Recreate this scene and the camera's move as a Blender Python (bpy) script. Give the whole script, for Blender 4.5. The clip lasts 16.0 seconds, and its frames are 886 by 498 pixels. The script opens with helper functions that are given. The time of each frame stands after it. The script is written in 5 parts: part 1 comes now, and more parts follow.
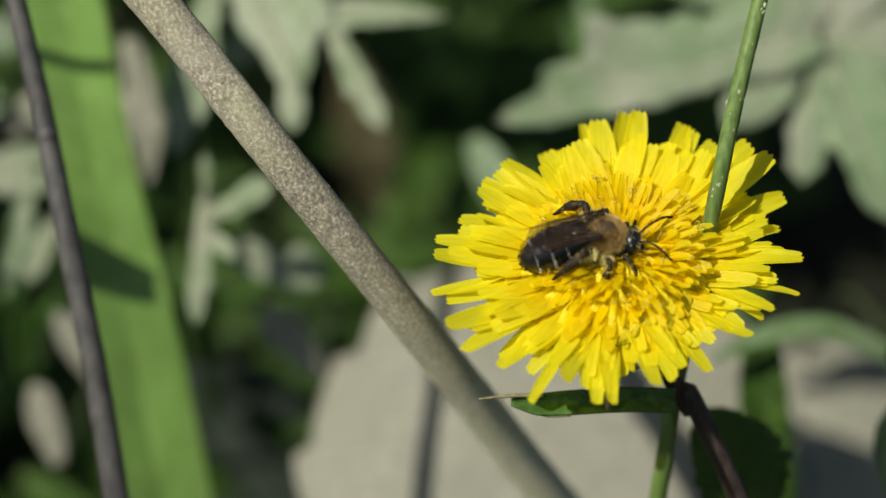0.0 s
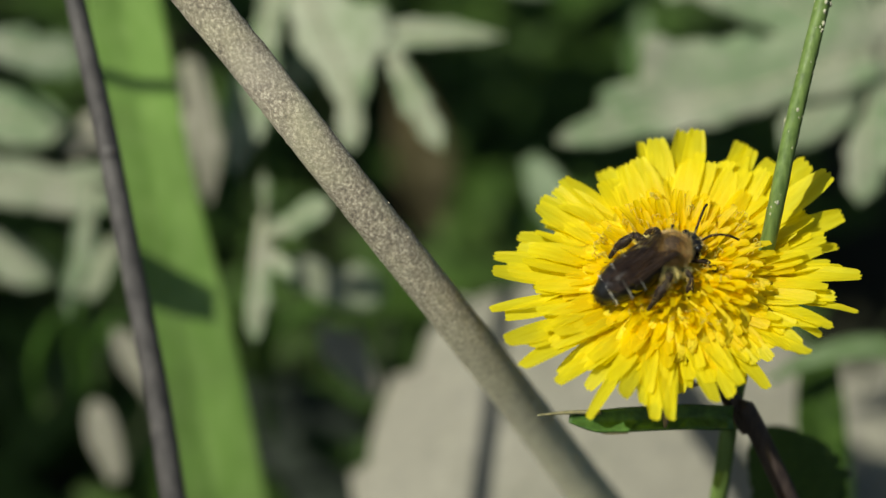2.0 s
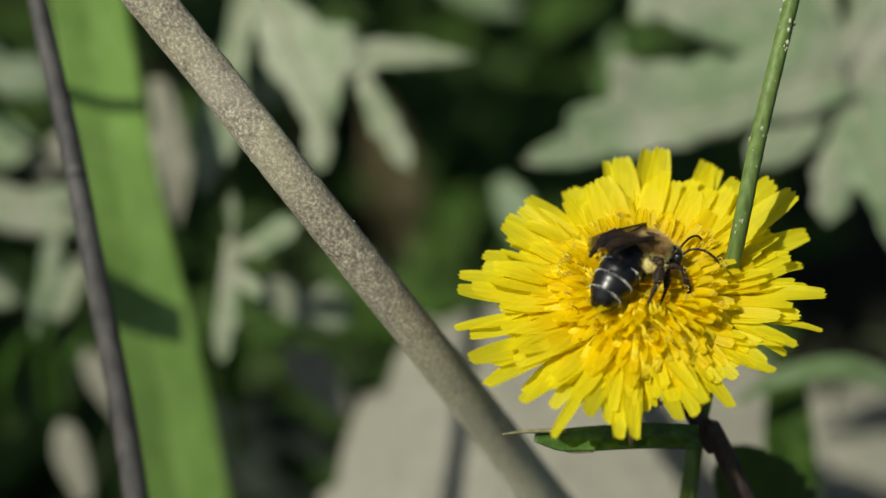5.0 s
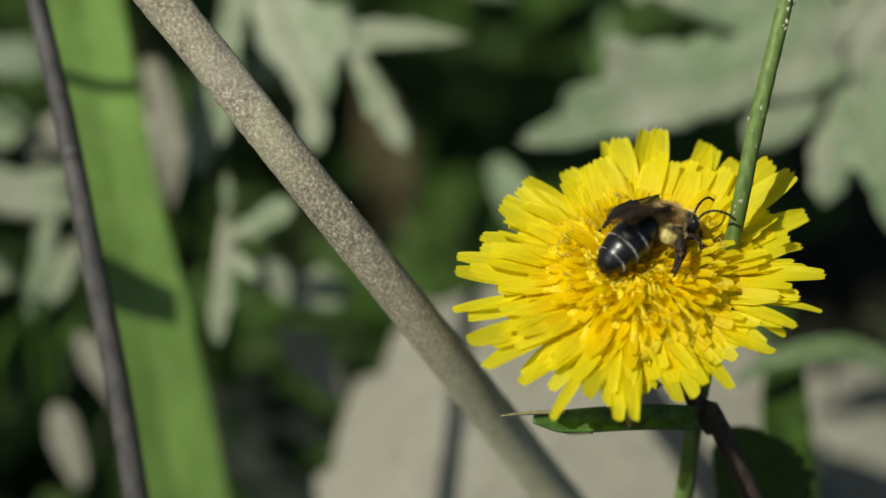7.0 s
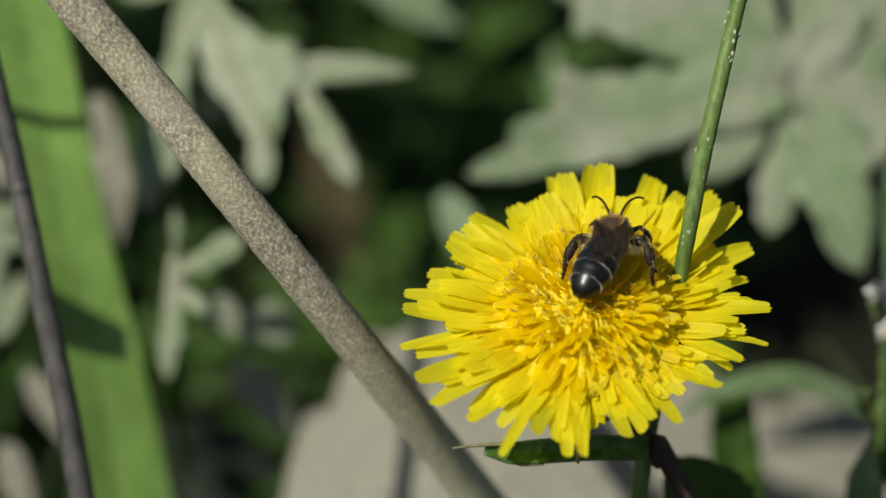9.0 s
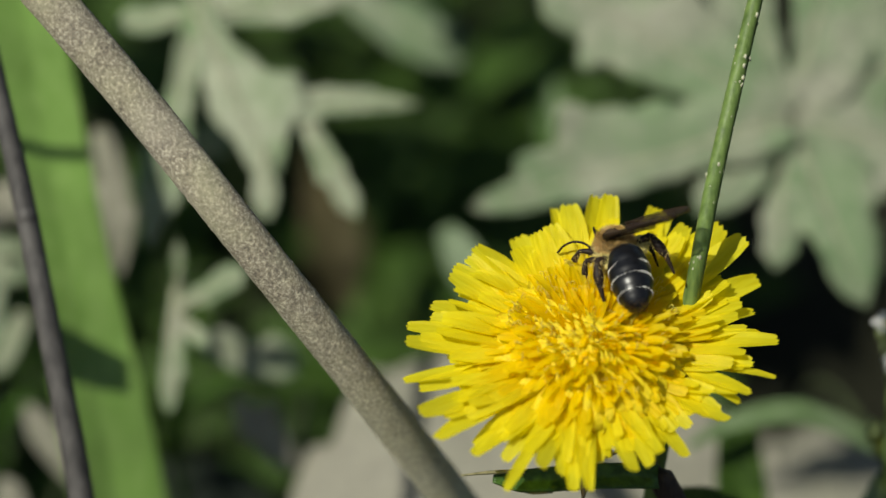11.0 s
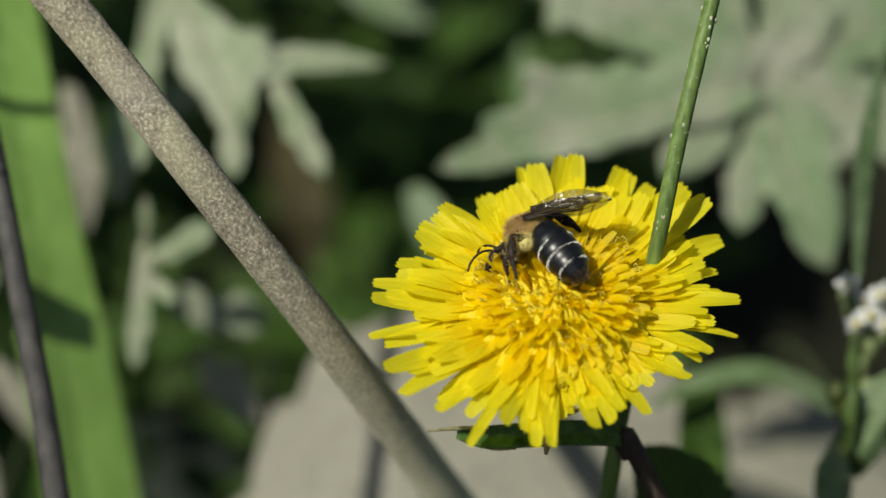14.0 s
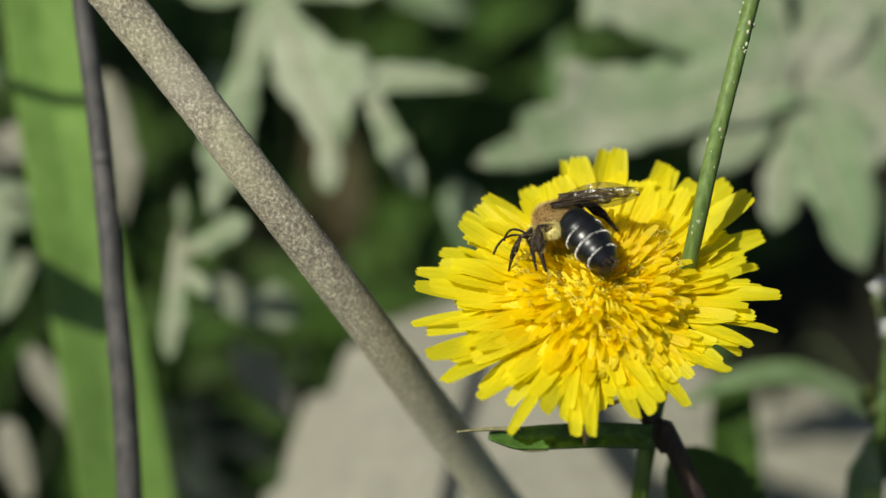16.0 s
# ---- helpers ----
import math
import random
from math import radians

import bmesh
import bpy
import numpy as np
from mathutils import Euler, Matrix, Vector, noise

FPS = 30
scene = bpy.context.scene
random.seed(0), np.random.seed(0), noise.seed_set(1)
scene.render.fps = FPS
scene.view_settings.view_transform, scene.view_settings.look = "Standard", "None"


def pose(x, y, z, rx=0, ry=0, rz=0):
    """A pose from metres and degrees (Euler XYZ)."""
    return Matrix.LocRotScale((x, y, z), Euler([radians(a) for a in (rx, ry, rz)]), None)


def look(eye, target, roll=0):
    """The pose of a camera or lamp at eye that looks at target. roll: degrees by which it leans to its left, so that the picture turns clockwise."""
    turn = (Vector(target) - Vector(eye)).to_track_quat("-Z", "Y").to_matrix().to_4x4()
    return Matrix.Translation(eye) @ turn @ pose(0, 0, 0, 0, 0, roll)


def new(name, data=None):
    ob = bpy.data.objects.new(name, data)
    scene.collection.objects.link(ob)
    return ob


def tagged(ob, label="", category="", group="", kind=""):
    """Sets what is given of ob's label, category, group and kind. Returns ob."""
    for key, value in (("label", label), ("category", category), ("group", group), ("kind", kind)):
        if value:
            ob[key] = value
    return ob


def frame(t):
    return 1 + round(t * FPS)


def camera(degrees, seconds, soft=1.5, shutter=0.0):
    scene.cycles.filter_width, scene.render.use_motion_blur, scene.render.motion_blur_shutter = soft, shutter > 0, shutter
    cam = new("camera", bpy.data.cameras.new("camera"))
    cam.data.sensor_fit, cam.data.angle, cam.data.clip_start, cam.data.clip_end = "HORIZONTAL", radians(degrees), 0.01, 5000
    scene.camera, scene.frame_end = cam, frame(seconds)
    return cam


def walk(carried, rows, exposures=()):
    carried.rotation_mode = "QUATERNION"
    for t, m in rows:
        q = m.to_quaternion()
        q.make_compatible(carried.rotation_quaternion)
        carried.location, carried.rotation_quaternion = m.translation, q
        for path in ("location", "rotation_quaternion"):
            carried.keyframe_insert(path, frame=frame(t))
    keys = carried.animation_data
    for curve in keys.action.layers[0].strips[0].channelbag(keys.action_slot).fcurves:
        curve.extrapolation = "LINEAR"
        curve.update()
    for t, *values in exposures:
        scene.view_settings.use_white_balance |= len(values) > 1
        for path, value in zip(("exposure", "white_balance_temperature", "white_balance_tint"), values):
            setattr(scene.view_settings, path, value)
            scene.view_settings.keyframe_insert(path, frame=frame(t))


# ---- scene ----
LENS = 24.0
cam = camera(LENS, 16.0)
cam.data.dof.use_dof = True
cam.data.dof.focus_distance = 0.240
cam.data.dof.aperture_fstop = 9.5
PATH = [
    (0.0, pose(-0.02024, -0.19439, 0.30080, 55.000, -0.000, 0.000)),
    (0.5, pose(-0.02018, -0.19437, 0.30021, 55.495, -0.116, -0.592)),
    (1.0, pose(-0.02054, -0.19321, 0.29971, 55.339, 0.176, -0.386)),
    (1.5, pose(-0.02070, -0.19591, 0.30088, 55.549, 0.371, 0.564)),
    (2.0, pose(-0.02085, -0.19608, 0.30068, 55.720, 0.695, 1.300)),
    (2.5, pose(-0.02088, -0.19637, 0.30059, 56.071, 0.633, 1.058)),
    (3.0, pose(-0.02076, -0.19684, 0.29995, 56.488, 0.256, 0.877)),
    (5.3, pose(-0.01937, -0.19621, 0.29976, 56.435, 0.356, 0.756)),
    (5.5, pose(-0.01991, -0.19607, 0.29961, 56.849, -0.287, -0.432)),
    (6.0, pose(-0.02056, -0.19619, 0.30020, 57.177, -0.484, -1.336)),
    (6.5, pose(-0.02032, -0.19547, 0.29976, 56.458, 0.459, 0.494)),
    (7.0, pose(-0.02045, -0.19558, 0.29923, 55.923, 0.285, 0.479)),
    (7.5, pose(-0.02046, -0.19577, 0.29971, 56.004, 0.068, -0.090)),
    (8.0, pose(-0.01992, -0.19532, 0.29947, 56.057, 0.072, -0.287)),
    (8.2, pose(-0.02002, -0.19549, 0.30031, 56.323, -0.188, -0.855)),
    (10.3, pose(-0.02250, -0.19641, 0.29566, 57.169, -0.107, -1.091)),
    (10.5, pose(-0.02264, -0.19606, 0.29515, 57.376, -0.143, -1.019)),
    (11.0, pose(-0.02296, -0.19657, 0.29563, 58.374, -0.352, -1.185)),
    (11.5, pose(-0.02290, -0.19642, 0.29545, 58.408, -0.284, -0.880)),
    (12.0, pose(-0.02366, -0.19743, 0.29513, 58.240, -0.617, -1.165)),
    (12.5, pose(-0.02372, -0.19804, 0.29614, 57.962, -0.983, -1.675)),
    (13.0, pose(-0.02372, -0.19852, 0.29527, 58.590, -1.371, -2.219)),
    (13.5, pose(-0.02336, -0.19916, 0.29596, 58.822, -1.316, -1.596)),
    (14.0, pose(-0.02291, -0.19835, 0.29599, 57.369, -1.287, -1.672)),
    (14.5, pose(-0.02315, -0.19772, 0.29541, 57.137, -1.258, -1.826)),
    (15.0, pose(-0.02274, -0.19826, 0.29542, 57.027, -1.335, -2.261)),
    (15.5, pose(-0.02225, -0.19718, 0.29525, 56.913, -0.600, -0.651)),
    (16.0, pose(-0.02299, -0.19715, 0.29831, 56.750, -1.417, -0.470)),
]
walk(cam, PATH, [(0.0, 0.04, 6880, 3), (2.0, 0.03, 6880, 3), (3.0, -0.05, 6880, 3), (5.5, -0.13, 6880, 3), (15.5, -0.13, 6880, 3), (15.8, -0.12, 6880, 3), (16.0, 0.04, 6880, 3)])

# ---------------------------------------------------------------- light
world = bpy.data.worlds.new("sky")
scene.world = world
world.use_nodes = True
wn = world.node_tree.nodes
sky = wn.new("ShaderNodeTexSky")
sky.sky_type = "NISHITA"
sky.sun_disc = False
SUN_DIR = Vector((-0.48, -0.40, 0.78)).normalized()
sky.sun_elevation = math.asin(SUN_DIR.z)
sky.sun_rotation = math.atan2(SUN_DIR.x, SUN_DIR.y)
wn["Background"].inputs["Strength"].default_value = 0.062
world.node_tree.links.new(sky.outputs[0], wn["Background"].inputs[0])
sun = new("sun", bpy.data.lights.new("sun", "SUN"))
sun.data.energy = 4.95
sun.data.angle = radians(0.5)
sun.data.color = (1.0, 0.965, 0.91)
sun.matrix_world = look(SUN_DIR * 3.0, (0, 0, 0.1))


# ---------------------------------------------------------------- materials
class Nodes:
    """A small node material builder."""

    def __init__(self, name):
        self.mat = bpy.data.materials.new(name)
        self.mat.use_nodes = True
        self.t = self.mat.node_tree
        self.t.nodes.clear()
        self.out = self.n("ShaderNodeOutputMaterial")
        self.coord = self.n("ShaderNodeTexCoord").outputs["Object"]

    def n(self, kind, **values):
        node = self.t.nodes.new(kind)
        for key, value in values.items():
            node.inputs[key.replace("_", " ")].default_value = value
        return node

    def link(self, a, b):
        self.t.links.new(a, b)
        return self

    def stretched(self, x, y, z):
        m = self.n("ShaderNodeMapping")
        m.inputs["Scale"].default_value = (x, y, z)
        self.link(self.coord, m.inputs["Vector"])
        return m.outputs[0]

    def noise(self, vec, scale, detail=3.0, rough=0.55):
        node = self.n("ShaderNodeTexNoise", Scale=scale, Detail=detail, Roughness=rough)
        self.link(vec, node.inputs["Vector"])
        return node.outputs["Fac"]

    def ramp(self, fac, stops):
        node = self.n("ShaderNodeValToRGB")
        e = node.color_ramp.elements
        while len(e) < len(stops):
            e.new(0.5)
        for el, (p, c) in zip(e, stops):
            el.position, el.color = p, (*c, 1)
        self.link(fac, node.inputs[0])
        return node.outputs[0]

    def mix(self, fac, a, b, how="MIX"):
        node = self.n("ShaderNodeMix")
        node.data_type, node.blend_type = "RGBA", how
        for sock, v in ((node.inputs[0], fac), (node.inputs[6], a), (node.inputs[7], b)):
            if isinstance(v, (int, float)):
                sock.default_value = v
            elif isinstance(v, tuple):
                sock.default_value = (*v, 1)
            else:
                self.link(v, sock)
        return node.outputs[2]

    def vary(self, colour, amount=0.3):
        """A shade of its own for every object."""
        rnd = self.n("ShaderNodeObjectInfo").outputs["Random"]
        g = self.ramp(rnd, [(0, (1 - amount,) * 3), (1, (1 + amount * 0.4,) * 3)])
        return self.mix(1.0, colour, g, "MULTIPLY")

    def islands(self, colour, amount=0.4):
        """A shade of its own for every loose piece of a mesh."""
        rnd = self.n("ShaderNodeNewGeometry").outputs["Random Per Island"]
        g = self.ramp(rnd, [(0, (1 - amount,) * 3), (1, (1 + amount * 0.4,) * 3)])
        return self.mix(1.0, colour, g, "MULTIPLY")

    def finish(self, colour, rough=0.6, bump=None, height=0.0001, through_light=0.0, through_tint=None, metal=0.0, coat=0.0, alpha=None, spec=0.4, sheen=0.0, clear=None):
        b = self.n("ShaderNodeBsdfPrincipled")
        b.inputs["Metallic"].default_value = metal
        b.inputs["Coat Weight"].default_value = coat
        b.inputs["Specular IOR Level"].default_value = spec
        b.inputs["Sheen Weight"].default_value = sheen
        for sock, v in ((b.inputs["Base Color"], colour), (b.inputs["Roughness"], rough)):
            if isinstance(v, (int, float)):
                sock.default_value = v
            elif isinstance(v, tuple):
                sock.default_value = (*v, 1)
            else:
                self.link(v, sock)
        if alpha is not None:
            b.inputs["Alpha"].default_value = alpha
        if bump is not None:
            k = self.n("ShaderNodeBump", Strength=0.9, Distance=height)
            self.link(bump, k.inputs["Height"])
            self.link(k.outputs[0], b.inputs["Normal"])
        shader = b.outputs[0]
        if through_light:
            tr = self.n("ShaderNodeBsdfTranslucent")
            if through_tint:
                tr.inputs["Color"].default_value = (*through_tint, 1)
            elif isinstance(colour, tuple):
                tr.inputs["Color"].default_value = (*colour, 1)
            else:
                self.link(colour, tr.inputs["Color"])
            m = self.n("ShaderNodeMixShader", Fac=through_light)
            self.link(shader, m.inputs[1])
            self.link(tr.outputs[0], m.inputs[2])
            shader = m.outputs[0]
        if clear:
            share, tint = clear
            tp = self.n("ShaderNodeBsdfTransparent")
            tp.inputs["Color"].default_value = (*tint, 1)
            m = self.n("ShaderNodeMixShader", Fac=share)
            self.link(shader, m.inputs[1])
            self.link(tp.outputs[0], m.inputs[2])
            shader = m.outputs[0]
        self.link(shader, self.out.inputs["Surface"])
        return self.mat


def petal_material(name, base, low, high, amount, reach, thin=0.43, clear=0.1):
    """Lengthwise streaks; deeper colour at the foot of the petal."""
    k = Nodes(name)
    streak = k.noise(k.stretched(220, 2600, 400), 1.0, 3)
    c = k.ramp(streak, [(0.3, low), (0.65, high)])
    sep = k.n("ShaderNodeSeparateXYZ")
    k.link(k.coord, sep.inputs[0])
    far = k.n("ShaderNodeMapRange")
    far.inputs["From Max"].default_value = reach
    k.link(sep.outputs["X"], far.inputs["Value"])
    c = k.mix(k.ramp(far.outputs[0], [(0.0, (0, 0, 0)), (0.7, (1, 1, 1))]), base, c)
    return k.finish(k.vary(c, amount), 0.5, streak, 0.00016, thin, spec=0.3, clear=(clear, (1.0, 0.92, 0.08)))


def leaf_material(name, dark, green, dust, scale=120, dusty=0.5, gloss=0.65, through_light=0.12):
    """A dusty leaf: green under blotches of dust, fine specks and paler worn spots."""
    k = Nodes(name)
    big = k.noise(k.coord, scale, 5, 0.65)
    fine = k.noise(k.coord, scale * 14, 3)
    c = k.ramp(k.noise(k.coord, scale * 3, 4, 0.65), [(0.32, dark), (0.68, green)])
    c = k.mix(k.ramp(big, [(dusty - 0.12, (0, 0, 0)), (dusty + 0.14, (1, 1, 1))]), c, dust)
    pale = tuple(min(0.9, v * 1.35) for v in dust)
    c = k.mix(k.ramp(k.noise(k.coord, scale * 5, 3, 0.6), [(0.56, (0, 0, 0)), (0.70, (0.55, 0.55, 0.55))]), c, pale)
    c = k.mix(0.3, c, k.ramp(fine, [(0.3, (0.1, 0.1, 0.08)), (0.7, (0.6, 0.6, 0.5))]), "OVERLAY")
    return k.finish(k.vary(c, 0.12), gloss, fine, 0.0003, through_light, spec=0.25)


def fibre_material(name, dark, light, along=60, across=900, rough=0.6, height=0.0001, through_light=0.0, amount=0.1):
    """Long fibres along z."""
    k = Nodes(name)
    f = k.noise(k.stretched(across, across, along), 1.0, 4)
    c = k.ramp(f, [(0.3, dark), (0.7, light)])
    c = k.mix(0.5, c, k.ramp(k.noise(k.coord, 90, 3), [(0.3, (0.35,) * 3), (0.7, (0.65,) * 3)]), "OVERLAY")
    return k.finish(k.vary(c, amount), rough, f, height, through_light)


def dry_stem_material():
    """Grey-brown bark with coarse pale flakes, purple-grey hollows and olive patches."""
    k = Nodes("dry_stem_skin")
    grain = k.noise(k.coord, 2300, 6, 0.8)
    fibre = k.noise(k.coord, 800, 4, 0.6)
    c = k.ramp(grain, [(0.39, (0.09, 0.075, 0.06)), (0.465, (0.33, 0.285, 0.215)), (0.54, (0.50, 0.44, 0.32)), (0.60, (0.95, 0.90, 0.71))])
    c = k.mix(0.25, c, k.ramp(fibre, [(0.3, (0.26, 0.225, 0.18)), (0.7, (0.52, 0.47, 0.35))]))
    c = k.mix(k.ramp(k.noise(k.coord, 110, 3), [(0.45, (0, 0, 0)), (0.7, (0.45, 0.45, 0.45))]), c, (0.62, 0.60, 0.38))
    c = k.mix(k.ramp(k.noise(k.coord, 60, 2), [(0.5, (0, 0, 0)), (0.72, (0.4, 0.4, 0.4))]), c, (0.46, 0.415, 0.36))
    # the lower half turns pale and olive
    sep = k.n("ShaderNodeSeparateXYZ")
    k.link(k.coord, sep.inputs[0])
    lower_half = k.n("ShaderNodeMapRange")
    lower_half.inputs["From Min"].default_value = 0.165
    lower_half.inputs["From Max"].default_value = 0.125
    k.link(sep.outputs["Z"], lower_half.inputs["Value"])
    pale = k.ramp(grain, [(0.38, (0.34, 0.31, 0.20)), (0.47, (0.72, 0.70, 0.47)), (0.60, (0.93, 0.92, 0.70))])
    c = k.mix(k.ramp(lower_half.outputs[0], [(0.0, (0, 0, 0)), (1.0, (0.8, 0.8, 0.8))]), c, pale)
    return k.finish(c, 0.75, grain, 0.0005, spec=0.3)


def plain_material(name, colour, rough=0.6, scale=900, amount=0.35, height=0.00008, **more):
    k = Nodes(name)
    f = k.noise(k.coord, scale, 4)
    lo = tuple(v * (1 - amount) for v in colour)
    hi = tuple(min(0.95, v * (1 + amount)) for v in colour)
    return k.finish(k.ramp(f, [(0.3, lo), (0.7, hi)]), rough, f, height, **more)


PETAL = petal_material("petal_yellow", (0.90, 0.64, 0.006), (0.88, 0.755, 0.012), (0.935, 0.845, 0.035), 0.07, 0.016, 0.46, 0.18)
PETAL_IN = petal_material("petal_golden", (0.92, 0.67, 0.006), (0.90, 0.705, 0.009), (0.945, 0.78, 0.020), 0.06, 0.009, 0.50, 0.26)
PETAL_CORE = petal_material("petal_orange", (0.95, 0.62, 0.006), (0.95, 0.665, 0.007), (0.96, 0.745, 0.016), 0.06, 0.005, 0.50, 0.28)
CUSHION = plain_material("floret_tubes", (0.95, 0.70, 0.015), 0.6, 1800, 0.12, 0.0003, through_light=0.3)
STYLE = plain_material("style_olive", (0.70, 0.58, 0.09), 0.6, 2500, 0.25, through_light=0.3)
BRACT_DRY = fibre_material("bract_dry", (0.10, 0.075, 0.058), (0.28, 0.215, 0.16))
TIP_DRY = fibre_material("tip_dry", (0.14, 0.13, 0.06), (0.34, 0.31, 0.17))
BRACT_GREEN = fibre_material("bract_green", (0.03, 0.06, 0.015), (0.09, 0.14, 0.03))
SCAPE = fibre_material("scape_purple", (0.020, 0.013, 0.012), (0.060, 0.042, 0.034), 150, 1300, 0.6)
STALK = fibre_material("stalk_green", (0.075, 0.125, 0.028), (0.165, 0.245, 0.065), 90, 1500, 0.45)
SPECK_TAN = plain_material("speck_tan", (0.56, 0.50, 0.39), 0.85)
SPECK = plain_material("speck_pale", (0.42, 0.42, 0.30), 0.8)
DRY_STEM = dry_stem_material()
TWIG = fibre_material("twig_grey", (0.042, 0.039, 0.039), (0.105, 0.098, 0.093), 60, 700, 0.6, 0.00004)
GRASS = fibre_material("grass_green", (0.15, 0.275, 0.055), (0.225, 0.355, 0.097), 6, 600, 0.33, 0.00005, 0.2, 0.05)
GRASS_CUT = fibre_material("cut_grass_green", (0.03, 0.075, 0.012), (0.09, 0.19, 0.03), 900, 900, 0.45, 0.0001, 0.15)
DUSTY = leaf_material("dusty_leaf", (0.18, 0.27, 0.135), (0.275, 0.37, 0.21), (0.42, 0.45, 0.345), 80, 0.5)
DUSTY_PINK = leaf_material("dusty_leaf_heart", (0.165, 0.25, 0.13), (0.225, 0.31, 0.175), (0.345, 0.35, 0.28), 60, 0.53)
GREY_LEAF = leaf_material("grey_leaf", (0.225, 0.225, 0.18), (0.275, 0.267, 0.215), (0.31, 0.297, 0.25), 40, 0.42)
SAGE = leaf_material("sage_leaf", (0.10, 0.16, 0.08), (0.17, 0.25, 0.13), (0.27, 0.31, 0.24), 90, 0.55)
# dark green; on the undergrowth part of the shade is in this colour
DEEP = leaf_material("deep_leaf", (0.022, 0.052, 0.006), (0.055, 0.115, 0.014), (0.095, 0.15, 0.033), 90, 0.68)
MID_LEAF = leaf_material("mid_leaf", (0.035, 0.07, 0.025), (0.07, 0.12, 0.045), (0.12, 0.16, 0.09), 90, 0.62)
DRY_LEAF = leaf_material("dry_leaf", (0.035, 0.031, 0.010), (0.06, 0.05, 0.018), (0.085, 0.07, 0.03), 90, 0.6)
# leaf tone darkened to near black: the shade is in the colour
PAINTED_SHADE = leaf_material("painted_shade_leaf", (0.018, 0.026, 0.018), (0.028, 0.038, 0.027), (0.04, 0.05, 0.038), 60, 0.6)
ROUND_LEAF = leaf_material("round_leaf_green", (0.045, 0.09, 0.012), (0.075, 0.13, 0.02), (0.10, 0.15, 0.04), 90, 0.66)
ARCH_LEAF = leaf_material("arching_leaf", (0.105, 0.165, 0.07), (0.16, 0.235, 0.11), (0.215, 0.27, 0.17), 90, 0.6)
VEIN = plain_material("vein_pale", (0.31, 0.31, 0.22), 0.7)
PETIOLE = fibre_material("petiole_green", (0.03, 0.045, 0.015), (0.08, 0.10, 0.04))
WHITE_PETAL = plain_material("petal_white", (0.80, 0.80, 0.78), 0.6, 700, 0.1)
BUD = plain_material("bud_green", (0.16, 0.20, 0.08), 0.6)


def soil_material():
    k = Nodes("soil_shade_tone")
    a = k.noise(k.coord, 45, 6, 0.65)
    b = k.noise(k.coord, 600, 4)
    # soil tones lowered to near black, standing in for deep shade among the plants
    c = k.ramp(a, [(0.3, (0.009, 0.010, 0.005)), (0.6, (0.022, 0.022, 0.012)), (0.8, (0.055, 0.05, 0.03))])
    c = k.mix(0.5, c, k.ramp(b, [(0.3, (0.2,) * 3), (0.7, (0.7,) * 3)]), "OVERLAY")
    return k.finish(c, 0.95, b, 0.002, spec=0.15)


SOIL = soil_material()
CHITIN = plain_material("chitin_black", (0.006, 0.006, 0.007), 0.34, 1500, 0.4, 0.000004, spec=0.5)
CHITIN_TIP = plain_material("chitin_brown", (0.05, 0.028, 0.012), 0.4, 1500, 0.4, 0.00002)
LEG = plain_material("leg_brown", (0.020, 0.012, 0.008), 0.55, 2500, 0.5, spec=0.2)
POLLEN_LOAD = plain_material("pollen_clump", (0.72, 0.62, 0.24), 0.9, 3000, 0.25)
POLLEN = plain_material("pollen_hair", (0.50, 0.38, 0.14), 0.9, 3000, 0.4)
BAND = plain_material("hair_white", (0.74, 0.72, 0.66), 0.85, 5000, 0.3)


def fur_material(name, dark, light):
    k = Nodes(name)
    return k.finish(k.islands(k.ramp(k.noise(k.coord, 700, 2), [(0.35, dark), (0.65, light)]), 0.4), 0.8, through_light=0.35, spec=0.2)


FUR = fur_material("fur_tan", (0.66, 0.45, 0.15), (0.92, 0.72, 0.36))
FUR_PALE = fur_material("fur_pale", (0.66, 0.54, 0.17), (0.92, 0.82, 0.42))
THORAX = plain_material("thorax_skin", (0.05, 0.030, 0.014), 0.8, 2500, 0.5)
EYE = plain_material("eye_black", (0.008, 0.007, 0.007), 0.25, 4000, 0.3)


def wing_material():
    k = Nodes("wing_membrane")
    c = k.ramp(k.noise(k.coord, 500, 3), [(0.3, (0.010, 0.006, 0.005)), (0.7, (0.045, 0.026, 0.014))])
    return k.finish(c, 0.25, k.noise(k.coord, 1300, 2), 0.00028, alpha=0.58, spec=0.45)


WING = wing_material()
WING_VEIN = plain_material("wing_vein", (0.03, 0.018, 0.010), 0.4)


# ---------------------------------------------------------------- mesh helpers
def part(name, bm, material, parent=None, label="", smooth=True):
    """Links a bmesh as one mesh object under a thing or a part."""
    me = bpy.data.meshes.new(name)
    bm.to_mesh(me)
    bm.free()
    me.materials.append(material)
    if smooth:
        me.shade_smooth()
    ob = new(name, me)
    ob.parent = parent
    return tagged(ob, label)


def shared(name, me, parent, m):
    ob = new(name, me)
    ob.parent = parent
    ob.matrix_basis = m
    return ob


def thing(name, label, category, at=(0, 0, 0), group="", kind=""):
    ob = new(name)
    ob.empty_display_size = 0.005
    ob.location = at
    return tagged(ob, label, category, group, kind)


